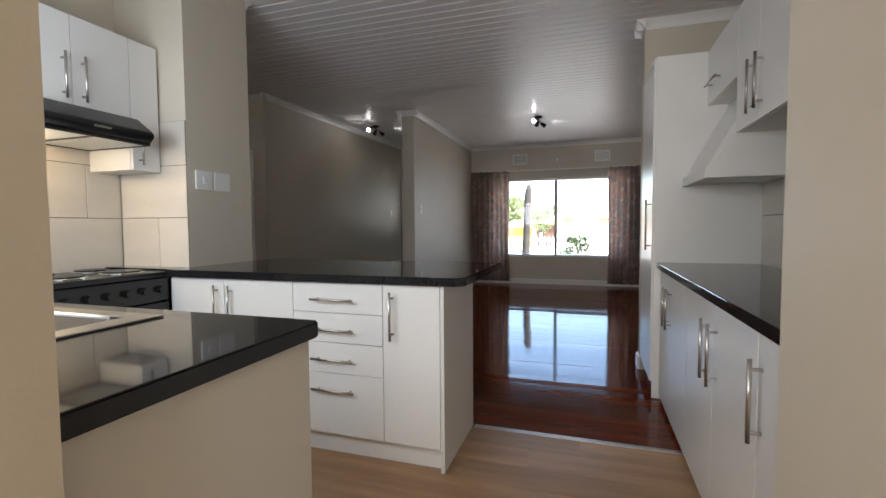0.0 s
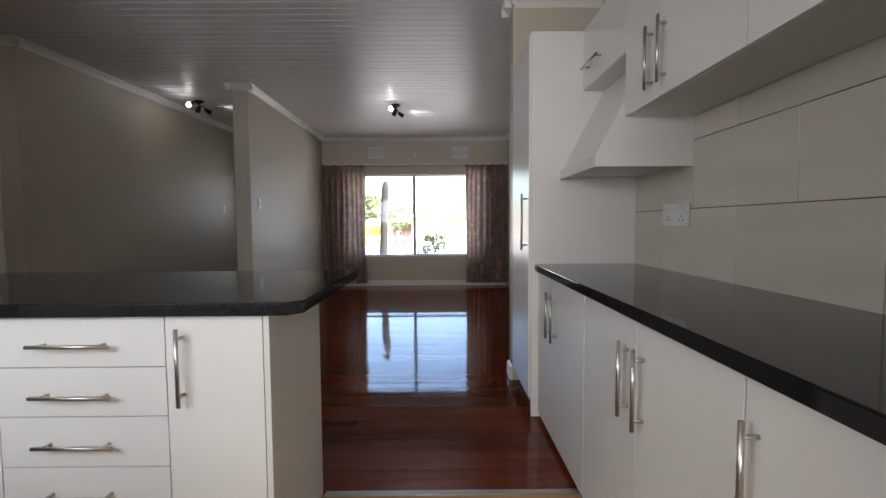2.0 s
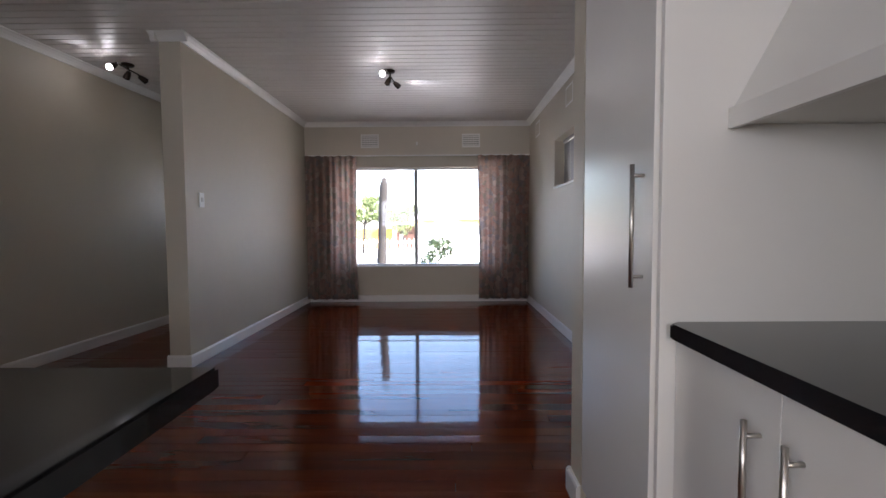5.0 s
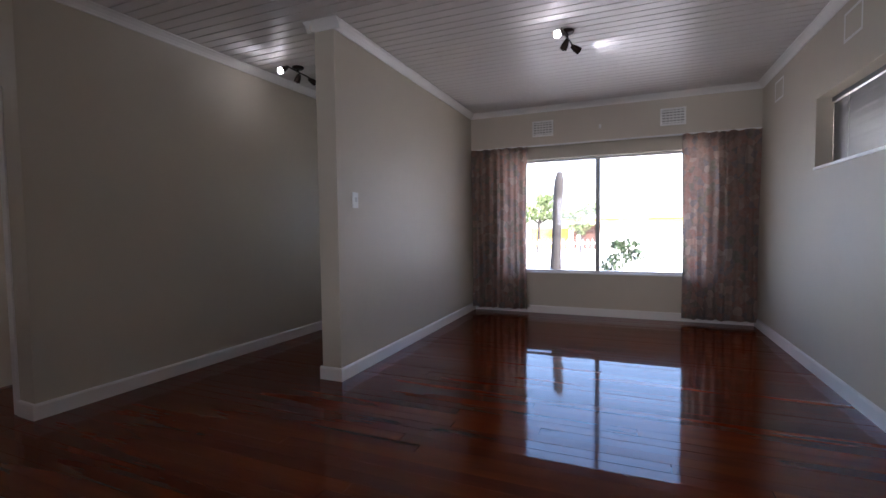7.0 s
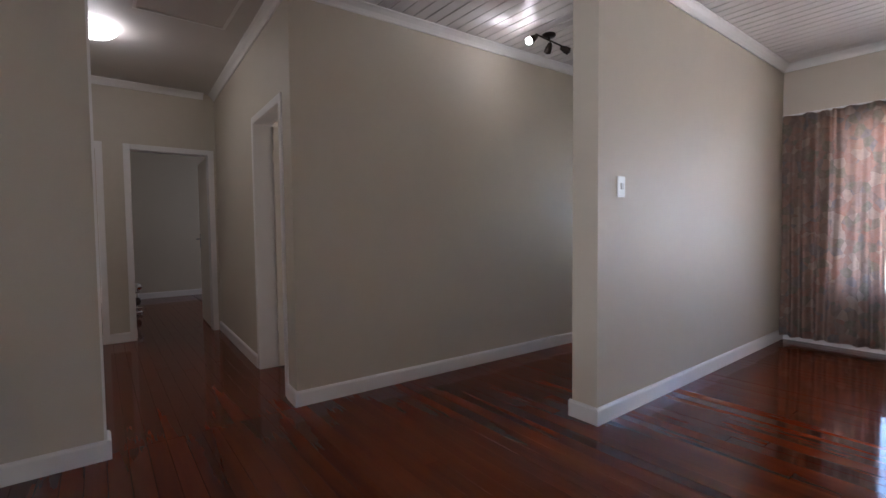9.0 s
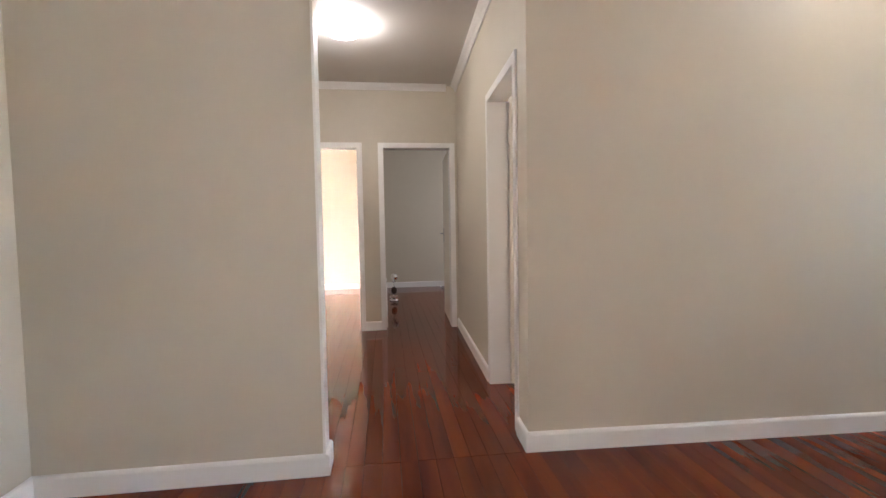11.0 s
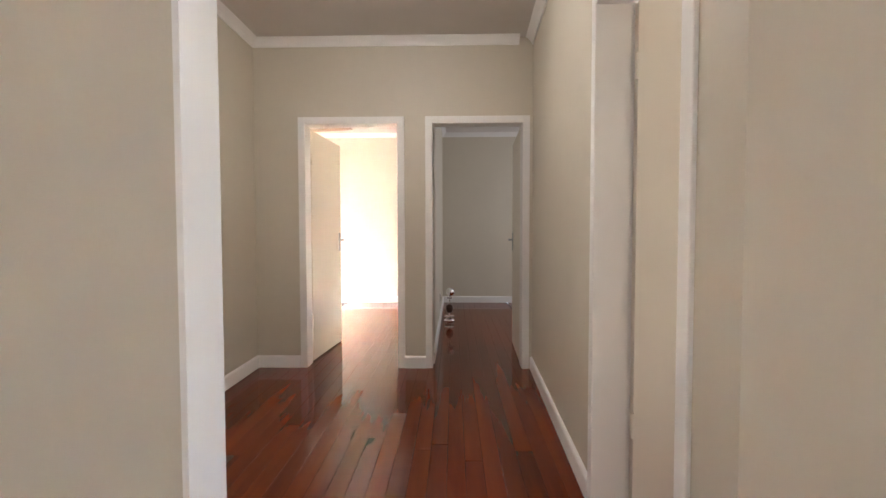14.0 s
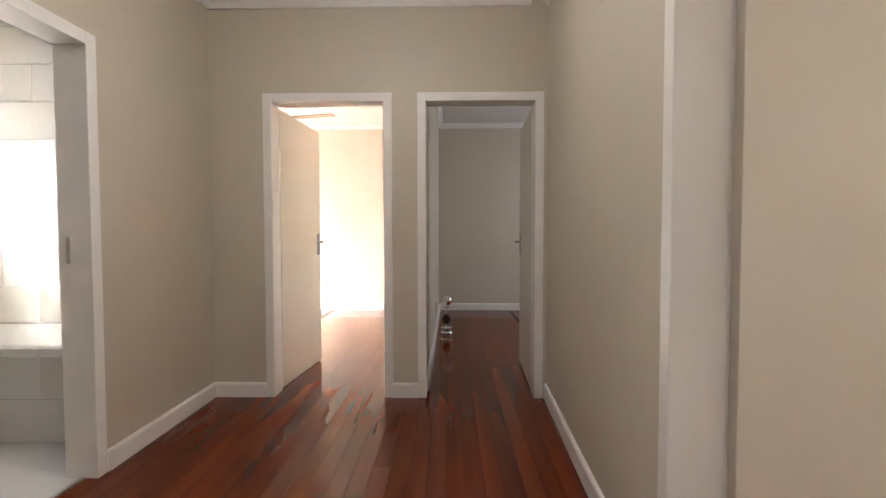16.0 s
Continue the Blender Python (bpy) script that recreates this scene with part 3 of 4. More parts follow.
def venetian():
    b = thing("venetian_blind", (0, 0, 0), "grey venetian blind with closed slats in the high window", "blind")
    x = X_R + 0.112
    part("head_rail", box(bmesh.new(), x - 0.015, BY0 + 0.003, BZ1 - 0.035, x + 0.02, BY1 - 0.003, BZ1 - 0.001, 0.002), BLIND, b)
    part("bottom_rail", box(bmesh.new(), x - 0.012, BY0 + 0.01, BZ0 + 0.012, x + 0.012, BY1 - 0.01, BZ0 + 0.026, 0.002), BLIND, b)
    slat = boxes((-0.012, -0.5 * (BY1 - BY0) + 0.003, -0.0006, 0.012, 0.5 * (BY1 - BY0) - 0.003, 0.0006))
    me = mesh_of("slat", slat, BLIND)
    z = BZ0 + 0.04
    while z < BZ1 - 0.035:
        s = new("slat", me)
        s.parent = b
        s.location = (x, (BY0 + BY1) / 2, z)
        s.rotation_euler = (0, radians(80 + random.uniform(-4, 4)), 0)
        z += 0.02
    for y in (BY0 + 0.3, BY1 - 0.3):
        part("cord", cyl(bmesh.new(), (x - 0.014, y, BZ0 + 0.02), (x - 0.014, y, BZ1 - 0.02), 0.001, seg=6), PLASTIC, b)
    return b


venetian()


# ---------------------------------------------------------------- fittings of the rooms
def air_vent(at, turn, w=0.27, h=0.2, backing=None):
    """A white plastered louvre vent, facing its own -y."""
    v = thing("air_vent", at, "white slotted air vent high on the wall", "air vent", "air vents")
    v.rotation_euler = (0, 0, radians(turn))
    bm = bmesh.new()
    f = 0.02
    for b in ((-w / 2, -0.02, -h / 2, w / 2, 0, -h / 2 + f), (-w / 2, -0.02, h / 2 - f, w / 2, 0, h / 2), (-w / 2, -0.02, -h / 2 + f, -w / 2 + f, 0, h / 2 - f), (w / 2 - f, -0.02, -h / 2 + f, w / 2, 0, h / 2 - f)):
        box(bm, *b)
    part("frame", bm, TRIM, v)
    # closed plate; the slots' shade is put into its colour unless backing is given
    part("backing", boxes((-w / 2 + f, -0.004, -h / 2 + f, w / 2 - f, -0.001, h / 2 - f)), backing or VENTBACK, v, "plate behind the slats in place of an opening")
    for i in range(5):
        z = -h / 2 + f + (i + 0.5) * (h - 2 * f) / 5
        part("slat", prism(bmesh.new(), [(-0.018, z - 0.012), (-0.005, z + 0.004), (-0.005, z + 0.010), (-0.018, z - 0.005)], "x", -w / 2 + f, w / 2 - f), TRIM, v)
    for x in (-0.076, -0.038, 0.0, 0.038, 0.076):
        part("divider", boxes((x - 0.004, -0.019, -h / 2 + f, x + 0.004, -0.004, h / 2 - f)), TRIM, v)
    return v


air_vent((-1.13, 9.458, 2.44), 0)
air_vent((0.385, 9.458, 2.44), 0)
air_vent((X_R - 0.001, 7.30, 2.49), 90, backing=TRIM)
air_vent((X_R - 0.001, 8.87, 2.48), 90, backing=TRIM)


def curtain(x0, x1, label):
    c = thing("curtain", ((x0 + x1) / 2, 9.44, 0), label, "curtain", "curtains at the wide window")
    bm = bmesh.new()
    nx, nz = 110, 26
    wdt = x1 - x0
    ph = random.uniform(0, 6)
    grid = []
    for j in range(nz + 1):
        z = 0.06 + (2.222 - 0.06) * j / nz
        row = []
        for i in range(nx + 1):
            u = i / nx
            s = 0.6 + 0.4 * (1 - j / nz)
            y = 0.026 * s * math.sin(u * 2 * math.pi * 8 + ph + 0.5 * math.sin(3 * u * 6 + ph)) + 0.012 * math.sin(u * 41 + z * 0.8)
            xx = (u - 0.5) * wdt + 0.008 * math.sin(z * 2.2 + u * 9)
            row.append(bm.verts.new((xx, y, z + 0.006 * math.sin(u * 31))))
        grid.append(row)
    for j in range(nz):
        for i in range(nx):
            bm.faces.new((grid[j][i], grid[j][i + 1], grid[j + 1][i + 1], grid[j + 1][i]))
    bmesh.ops.solidify(bm, geom=bm.faces[:], thickness=0.003)
    smooth(part("fabric", bm, CURTAIN, c))
    part("rail", cyl(bmesh.new(), (-wdt / 2 + 0.01, 0.02, 2.225), (wdt / 2 - 0.01, 0.02, 2.225), 0.007), PLASTIC, c, "white curtain rail")
    return c


curtain(X_L + 0.012, -1.335, "full-length floral curtain drawn open beside the partition wall")
curtain(0.495, X_R - 0.012, "full-length floral curtain drawn open beside the side wall")


def switch_plate(name, at, turn, w, h, kind, label, category="switch"):
    """A plate facing its own -y."""
    s = thing(name, at, label, category)
    s.rotation_euler = (0, 0, radians(turn))
    part("plate", box(bmesh.new(), -w / 2, -0.011, -h / 2, w / 2, 0, h / 2, 0.003), PLASTIC, s)
    if kind == "rocker":
        part("rocker", box(bmesh.new(), -0.012, -0.016, -0.02, 0.012, -0.010, 0.02, 0.002), PLASTIC, s)
    if kind == "double":
        for x in (-w / 4, w / 4):
            for dx in (-0.018, 0.018):
                part("rocker", box(bmesh.new(), x + dx - 0.008, -0.015, 0.012, x + dx + 0.008, -0.010, 0.034, 0.002), PLASTIC, s)
            for dx, dz in ((0, -0.008), (-0.014, -0.026), (0.014, -0.026)):
                # flat dark discs; no holes are cut, their shade is the colour
                part("pin_disc", cyl(bmesh.new(), (x + dx, -0.0125, dz), (x + dx, -0.0105, dz), 0.004, seg=8), DARKHOLE, s, "dark disc in place of a pin hole")
    if kind == "pair":
        for x in (-0.016, 0.016):
            part("rocker", box(bmesh.new(), x - 0.010, -0.016, -0.016, x + 0.010, -0.010, 0.016, 0.002), PLASTIC, s)
    if kind == "dial":
        part("rocker", box(bmesh.new(), -0.014, -0.017, -0.016, 0.014, -0.010, 0.022, 0.002), mat("dim_grey_plastic", (0.62, 0.60, 0.57), 0.4, var=0.05), s, "grey rocker")
    return s


switch_plate("light_switch", (X_L, 6.555, 1.40), 90, 0.075, 0.125, "dial", "white light switch on the partition wall")
switch_plate("light_switch", (-2.11, 2.775, 1.45), 90, 0.125, 0.115, "rocker", "white light switch beside the stove corner")
switch_plate("light_switch", (-2.11, 2.915, 1.45), 90, 0.125, 0.115, "blank", "white blank plate beside the light switch")
askew(switch_plate("light_switch", (X_D, 8.3, 1.4), 90, 0.075, 0.115, "rocker", "white light switch on the hall wall"))
switch_plate("wall_socket", (-8.42, 4.335, 0.30), 180, 0.15, 0.1, "double", "white double socket low on the bedroom wall", "socket")


def spot_bar(at, turn, label):
    """A ceiling bar with three spots; at is on the ceiling."""
    s = thing("spot_light", at, label, "ceiling light", "ceiling spot lights")
    s.rotation_euler = (0, 0, radians(turn))
    smooth(part("ceiling_plate", lathe(bmesh.new(), [(0.055, 0), (0.055, -0.012), (0.045, -0.022), (0.012, -0.026)]), BRONZE, s, "dark bronze ceiling plate"))
    part("arm", cyl(bmesh.new(), (-0.17, 0, -0.045), (0.17, 0, -0.045), 0.007), BRONZE, s)
    part("stem", cyl(bmesh.new(), (0, 0, -0.02), (0, 0, -0.05), 0.012), BRONZE, s)
    for x, d, lit in ((-0.165, (-0.75, 0.2, -0.5), True), (0.02, (0.1, 0.4, -0.7), False), (0.165, (0.5, -0.6, -0.45), False)):
        d = Vector(d).normalized()
        p = Vector((x, 0, -0.06))
        e = p + d * 0.04
        bm = bmesh.new()
        cyl(bm, Vector((x, 0, -0.045)), p + d * 0.01, 0.007)
        cyl(bm, p, e, 0.016, 0.027, 16)
        cyl(bm, e, e + d * 0.04, 0.027, 0.030, 16)
        hd = part("spot_head", bm, BRONZE, s, "dark bronze spot head")
        bm = bmesh.new()
        bmesh.ops.create_uvsphere(bm, u_segments=16, v_segments=10, radius=0.027, matrix=Matrix.Translation(e + d * (0.044 if lit else 0.022)))
        smooth(part("bulb", bm, BULB if lit else DARKHOLE, hd, "glowing bulb" if lit else "unlit bulb"))
    return s


spot_bar((-0.55, 7.24, CZ), 84, "dark bronze three-head spot on the living room ceiling, one lit")
spot_bar((-3.02, 7.0, CZ), 94, "dark bronze three-head spot on the hall ceiling, one lit")
dome = thing("dome_light", (-4.93, 4.06, CZ - 0.004), "round white glowing dome light on the passage ceiling", "ceiling light")
smooth(part("base_ring", lathe(bmesh.new(), [(0.15, 0), (0.15, -0.008), (0.145, -0.010), (0.10, -0.010)], seg=32), TRIM, dome))
smooth(part("shade", lathe(bmesh.new(), [(0.150, -0.011), (0.165, -0.025), (0.155, -0.045), (0.125, -0.07), (0.08, -0.085), (0.03, -0.092)], seg=32), DOME, dome, "glowing white glass shade"))
hook = thing("wall_hook", (-0.425, 9.46, 2.40), "small white hook on the bulkhead over the window", "hook")
part("plate", box(bmesh.new(), -0.014, -0.008, -0.02, 0.014, 0.0, 0.03, 0.002), TRIM, hook)
part("stem", cyl(bmesh.new(), (0, -0.006, 0.015), (0, -0.035, -0.02), 0.006), TRIM, hook)
part("tip", cyl(bmesh.new(), (0, -0.035, -0.02), (0.004, -0.045, 0.012), 0.006), TRIM, hook)


# ---------------------------------------------------------------- kitchen
def bar_handle(parent, at, along, out, length, label="brushed steel bar handle"):
    """at: middle of the bar's foot on the front; along and out: unit ways."""
    p, a, o = Vector(at), Vector(along), Vector(out)
    h = 0.032
    bm = bmesh.new()
    cyl(bm, p + o * h - a * length / 2, p + o * h + a * length / 2, 0.0062, seg=14)
    for s in (-1, 1):
        q = p + a * s * (length / 2 - 0.03)
        cyl(bm, q, q + o * h, 0.005, seg=10)
    return smooth(part("handle", bm, STEEL, parent, label))


Z_, YM, XM, XP = (0, 0, 1), (0, -1, 0), (-1, 0, 0), (1, 0, 0)
CT, CB = 0.925, 0.886     # worktop


def worktop(name, outline, label, top=0.925):
    bm = bmesh.new()
    prism(bm, outline, "z", top - 0.039, top)
    bmesh.ops.bevel(bm, geom=[e for e in bm.edges if abs(e.verts[0].co.z - e.verts[1].co.z) < 1e-4], offset=0.004, segments=2, affect="EDGES")
    w = tagged(part(name, bm, GRANITE), label, "worktop")
    return w


worktop("peninsula_worktop", [(-2.125, 2.497), (-0.42, 2.497), (-0.378, 2.54), (-0.378, 3.41), (-2.105, 3.41), (-2.105, 2.655), (-2.125, 2.655)], "black granite worktop over the white peninsula cabinets")
worktop("sink_worktop", [(-2.64, 0.928), (-0.49, 0.928), (-0.49, 1.535), (-0.505, 1.555), (-2.12, 1.555), (-2.12, 1.915), (-2.64, 1.915)], "black granite worktop round the steel sink")
worktop("corner_worktop", [(-2.64, 2.528), (-2.13, 2.528), (-2.13, 2.648), (-2.64, 2.648)], "black granite worktop filling the corner beside the stove")
worktop("long_worktop", [(0.572, 1.703), (1.158, 1.703), (1.158, 3.810), (0.60, 3.810), (0.572, 3.785)], "black granite worktop along the tiled wall", 0.912)


def base_unit_y(name, x0, x1, fronts, label):
    """Peninsula unit with fronts facing -y. fronts: (kind, x0, x1, z0, z1, handle place)."""
    u = thing(name, ((x0 + x1) / 2, 2.8, 0), label, "cabinet", "peninsula cabinets")
    cx, cy = (x0 + x1) / 2, 2.8
    part("body", boxes((x0 - cx, 2.545 - cy, 0.11, x1 - cx, 3.05 - cy, CB - 0.002)), CARC, u)
    part("plinth", boxes((x0 - cx, 2.565 - cy, 0.001, x1 - cx, 2.58 - cy, 0.108)), LAM, u, "white plinth board")
    for kind, a, b, z0, z1, hx in fronts:
        f = part("drawer" if kind == "drawer" else "door", box(bmesh.new(), a + 0.0015 - cx, 2.524 - cy, z0 + 0.0015, b - 0.0015 - cx, 2.543 - cy, z1 - 0.0015, 0.0012), LAM, u)
        if kind == "drawer":
            bar_handle(f, ((a + b) / 2 - cx - 0.015, 2.524 - cy, z1 - 0.082), XP, YM, 0.236)
        else:
            bar_handle(f, (hx - cx, 2.524 - cy, 0.733), Z_, YM, 0.232)
    return u


base_unit_y("cabinet", -2.11, -1.295, [("door", -2.11, -1.735, 0.112, 0.882, -1.78), ("door", -1.735, -1.295, 0.112, 0.882, -1.685)], "white two-door base cabinet under the black worktop")
base_unit_y("drawer_cabinet", -1.295, -0.79, [("drawer", -1.295, -0.79, 0.730, 0.882, 0), ("drawer", -1.295, -0.79, 0.580, 0.730, 0), ("drawer", -1.295, -0.79, 0.425, 0.580, 0),
            ("drawer", -1.295, -0.79, 0.112, 0.425, 0)], "white four-drawer base cabinet under the black worktop")
end_unit = base_unit_y("cabinet", -0.79, -0.50, [("door", -0.79, -0.50, 0.112, 0.882, -0.740)], "narrow white single-door base cabinet at the peninsula end")
part("end_panel", box(bmesh.new(), 0.146, -0.276, 0.001, 0.164, 0.27, CB - 0.001, 0.0015), CARC, end_unit, "cream-white end panel")
tagged(part("back_panel", box(bmesh.new(), -2.105, 3.052, 0.001, -0.501, 3.07, CB - 0.001, 0.0015), CARC), "white back panel of the peninsula", "panel")

su = thing("sink_cabinet", (-1.3, 1.2, 0), "white sink base cabinet under the black worktop", "cabinet")
part("body", boxes((-0.8, -0.27, 0.11, 0.763, 0.31, 0.66)), CARC, su)
part("plinth", boxes((-0.8, 0.25, 0.001, 0.763, 0.265, 0.108)), LAM, su)
part("end_panel", box(bmesh.new(), 0.765, -0.27, 0.001, 0.783, 0.335, CB - 0.001, 0.0015), CARC, su, "cream-white end panel")
for i in range(3):
    a = -0.8 + i * 0.521
    f = part("door", box(bmesh.new(), a + 0.002, 0.312, 0.112, a + 0.519, 0.33, 0.882, 0.0012), LAM, su)
    bar_handle(f, (a + 0.06, 0.33, 0.715), Z_, (0, 1, 0), 0.232)


def sink():
    s = thing("sink", (-1.45, 1.235, CT), "brushed steel inset sink in the black worktop", "sink")
    bm = bmesh.new()
    L, W = 0.53, 0.24
    rim = 0.006
    # drainer plate with bowl opening
    bx0, bx1 = 0.0, 0.46
    for b in ((-L, -W, 0.001, bx0, W, rim), (bx1, -W, 0.001, L, W, rim), (bx0, -W, 0.001, bx1, -W + 0.05, rim), (bx0, W - 0.05, 0.001, bx1, W, rim)):
        box(bm, *b, bevel=0.002)
    part("drainer", bm, STEEL, s)
    bm = bmesh.new()
    rings = []
    for k, (ins, z) in enumerate(((0, rim - 0.001), (0.012, -0.02), (0.02, -0.13), (0.05, -0.155))):
        r = []
        for i in range(28):
            a = 2 * math.pi * i / 28
            cx, cy = (bx0 + bx1) / 2, 0
            hx, hy = (bx1 - bx0) / 2 - ins, W - 0.05 - ins
            e = 0.35
            r.append(bm.verts.new((cx + hx * math.copysign(abs(math.cos(a)) ** e, math.cos(a)), cy + hy * math.copysign(abs(math.sin(a)) ** e, math.sin(a)), z)))
        rings.append(r)
    for a, b in zip(rings, rings[1:]):
        for i in range(28):
            bm.faces.new((a[i], b[i], b[(i + 1) % 28], a[(i + 1) % 28]))
    bm.faces.new(rings[-1])
    smooth(part("bowl", bm, STEEL, s, "rounded steel bowl"))
    bm = bmesh.new()
    for i in range(6):
        y = -0.15 + i * 0.06
        box(bm, -0.48, y - 0.006, rim - 0.001, -0.10, y + 0.006, rim + 0.003, 0.0015)
    part("ridges", bm, STEEL, s)
    return s


sink()


def stove():
    s = thing("stove", (-2.38, 2.222, 0), "black freestanding electric stove with steel-rimmed plates", "stove")
    part("body", box(bmesh.new(), -0.262, -0.3, 0.09, 0.235, 0.3, 0.885, 0.004), BLACK, s)
    part("plinth", boxes((-0.24, -0.29, 0.001, 0.20, 0.29, 0.088)), BLACK, s)
    part("hob", box(bmesh.new(), -0.266, -0.303, 0.887, 0.262, 0.303, 0.915, 0.006), BLACK, s, "black hob")
    for x, y, r in ((-0.13, -0.14, 0.09), (-0.13, 0.14, 0.075), (0.11, -0.14, 0.075), (0.11, 0.14, 0.09)):
        bm = bmesh.new()
        lathe(bm, [(r + 0.014, 0), (r + 0.014, 0.004), (r + 0.004, 0.007)], (x, y, 0.915), 28)
        pl = part("plate_ring", bm, CHROME, s, "steel ring")
        part("plate", lathe(bmesh.new(), [(r, 0.004), (r, 0.012), (r * 0.9, 0.015), (r * 0.2, 0.013)], (x, y, 0.915), 28), BLACK, pl, "black hot plate")
    part("control_panel", box(bmesh.new(), 0.237, -0.298, 0.755, 0.258, 0.298, 0.882, 0.004), BLACK, s)
    for i in range(6):
        part("knob", cyl(bmesh.new(), (0.258, -0.235 + i * 0.094, 0.82), (0.285, -0.235 + i * 0.094, 0.82), 0.02, 0.017, 16), BLACK, s, "black knob")
    od = part("oven_door", box(bmesh.new(), 0.237, -0.296, 0.22, 0.262, 0.296, 0.745, 0.006), BLACK, s)
    part("door_window", boxes((0.2625, -0.22, 0.34, 0.265, 0.22, 0.62)), mat("dark_oven_glass", (0.01, 0.01, 0.01), 0.05), od, "dark oven glass")
    bm = cyl(bmesh.new(), (0.30, -0.24, 0.70), (0.30, 0.24, 0.70), 0.009)
    for y in (-0.2, 0.2):
        cyl(bm, (0.262, y, 0.70), (0.30, y, 0.70), 0.007)
    part("handle", bm, STEEL, od, "steel oven handle")
    return s


stove()


def extractor():
    h = thing("extractor_hood", (-2.64, 1.87, 1.60), "black slim extractor hood with filters coloured as brightly lit", "extractor hood")
    bm = prism(bmesh.new(), [(0, 0.02), (0.49, 0.02), (0.52, 0.05), (0.52, 0.075), (0.40, 0.165), (0, 0.165)], "y", 0, 0.60)
    bmesh.ops.bevel(bm, geom=[e for e in bm.edges if all(v.co.x > 0.3 for v in e.verts)], offset=0.014, segments=3, affect="EDGES", profile=0.5)
    part("body", bm, BLACK, h)
    for b in ((0.015, 0.004, 0.485, 0.018), (0.015, 0.582, 0.485, 0.596), (0.475, 0.018, 0.489, 0.582), (0.015, 0.018, 0.028, 0.582), (0.028, 0.291, 0.475, 0.309)):
        part("rim", boxes((b[0], b[1], 0.008, b[2], b[3], 0.0195)), BLACK, h, "dark rim round the filters")
    # filters coloured pale: the window's reflected light is put into their colour
    for y0 in (0.02, 0.31):
        f = part("filter", boxes((0.029, y0, 0.012, 0.474, y0 + 0.27, 0.019)), mat("filter_mesh_lit_tone", (0.72, 0.76, 0.75), 0.45, metal=0.0, var=0.1, scale=40), h, "filter in a pale tone for reflected light")
    part("lamp", boxes((0.035, 0.06, 0.005, 0.09, 0.24, 0.0115)), HOODLAMP, h, "glowing warm hood lamp")
    part("switch", boxes((0.497, 0.28, 0.052, 0.523, 0.36, 0.062)), STEEL, h, "small steel switch strip")
    return h


extractor()


def wall_unit_west(name, y0, y1, z0, seams, handles, label):
    u = thing(name, (-2.645, y0, z0), label, "wall cabinet", "wall cabinets over the stove")
    h = 2.215 - z0
    part("body", boxes((0.004, 0, 0, 0.325, y1 - y0, h)), CARC, u)
    ed = [y0, *seams, y1]
    for (a, b), hy in zip(zip(ed, ed[1:]), handles):
        f = part("door", box(bmesh.new(), 0.327, a - y0 + 0.0015, 0.001, 0.345, b - y0 - 0.0015, h, 0.0012), LAM, u)
        bar_handle(f, (0.345, hy - y0, 0.14), Z_, XP, 0.225)
    return u


wall_unit_west("wall_cabinet", 1.87, 2.472, 1.768, [2.176], [2.132, 2.224], "white two-door wall cabinet over the extractor hood")
wall_unit_west("wall_cabinet", 2.474, 2.645, 1.49, [], [2.515], "narrow white wall cabinet beside the hood")
wall_unit_west("wall_cabinet", 1.2, 1.868, 1.49, [1.515], [1.47, 1.56], "white two-door wall cabinet beside the hood")


def base_unit_x(y0, y1, seams, handles, label):
    """Units of the long worktop; the fronts face -x."""
    u = thing("cabinet", (0.6, y0, 0), label, "cabinet", "long row of base cabinets")
    part("body", boxes((0.021, 0, 0.11, 0.555, y1 - y0, 0.870)), CARC, u)
    part("plinth", boxes((0.04, 0, 0.001, 0.055, y1 - y0, 0.108)), LAM, u)
    ed = [y0, *seams, y1]
    for (a, b), hy in zip(zip(ed, ed[1:]), handles):
        f = part("door", box(bmesh.new(), 0, a - y0 + 0.0015, 0.03, 0.019, b - y0 - 0.0015, 0.868, 0.0012), LAM, u)
        bar_handle(f, (0, hy - y0, 0.674), Z_, XM, 0.236)
    return u


base_unit_x(2.972, 3.810, [3.443], [3.392, 3.495], "white two-door base cabinet beside the tall cupboard")
base_unit_x(2.03, 2.970, [2.497], [2.445, 2.55], "white two-door base cabinet under the long worktop")
base_unit_x(1.703, 2.028, [], [1.99], "white single-door base cabinet beside the kitchen doorway")


def wall_unit_east(y0, y1, seams, handles, label):
    u = thing("wall_cabinet", (0.85, y0, 1.618), label, "wall cabinet", "wall cabinets over the long worktop")
    h = 2.236 - 1.618
    part("body", boxes((0.02, 0, 0, 0.30, y1 - y0, h)), CARC, u)
    ed = [y0, *seams, y1]
    for (a, b), hy in zip(zip(ed, ed[1:]), handles):
        f = part("door", box(bmesh.new(), 0, a - y0 + 0.0015, 0.001, 0.018, b - y0 - 0.0015, h, 0.0012), LAM, u)
        bar_handle(f, (0, hy - y0, 0.16), Z_, XM, 0.24)
    return u


wall_unit_east(2.428, 3.218, [2.912], [2.862, 2.963], "white two-door wall cabinet over the long worktop")
wall_unit_east(1.703, 2.426, [2.06], [2.01, 2.12], "white two-door wall cabinet beside the kitchen doorway")


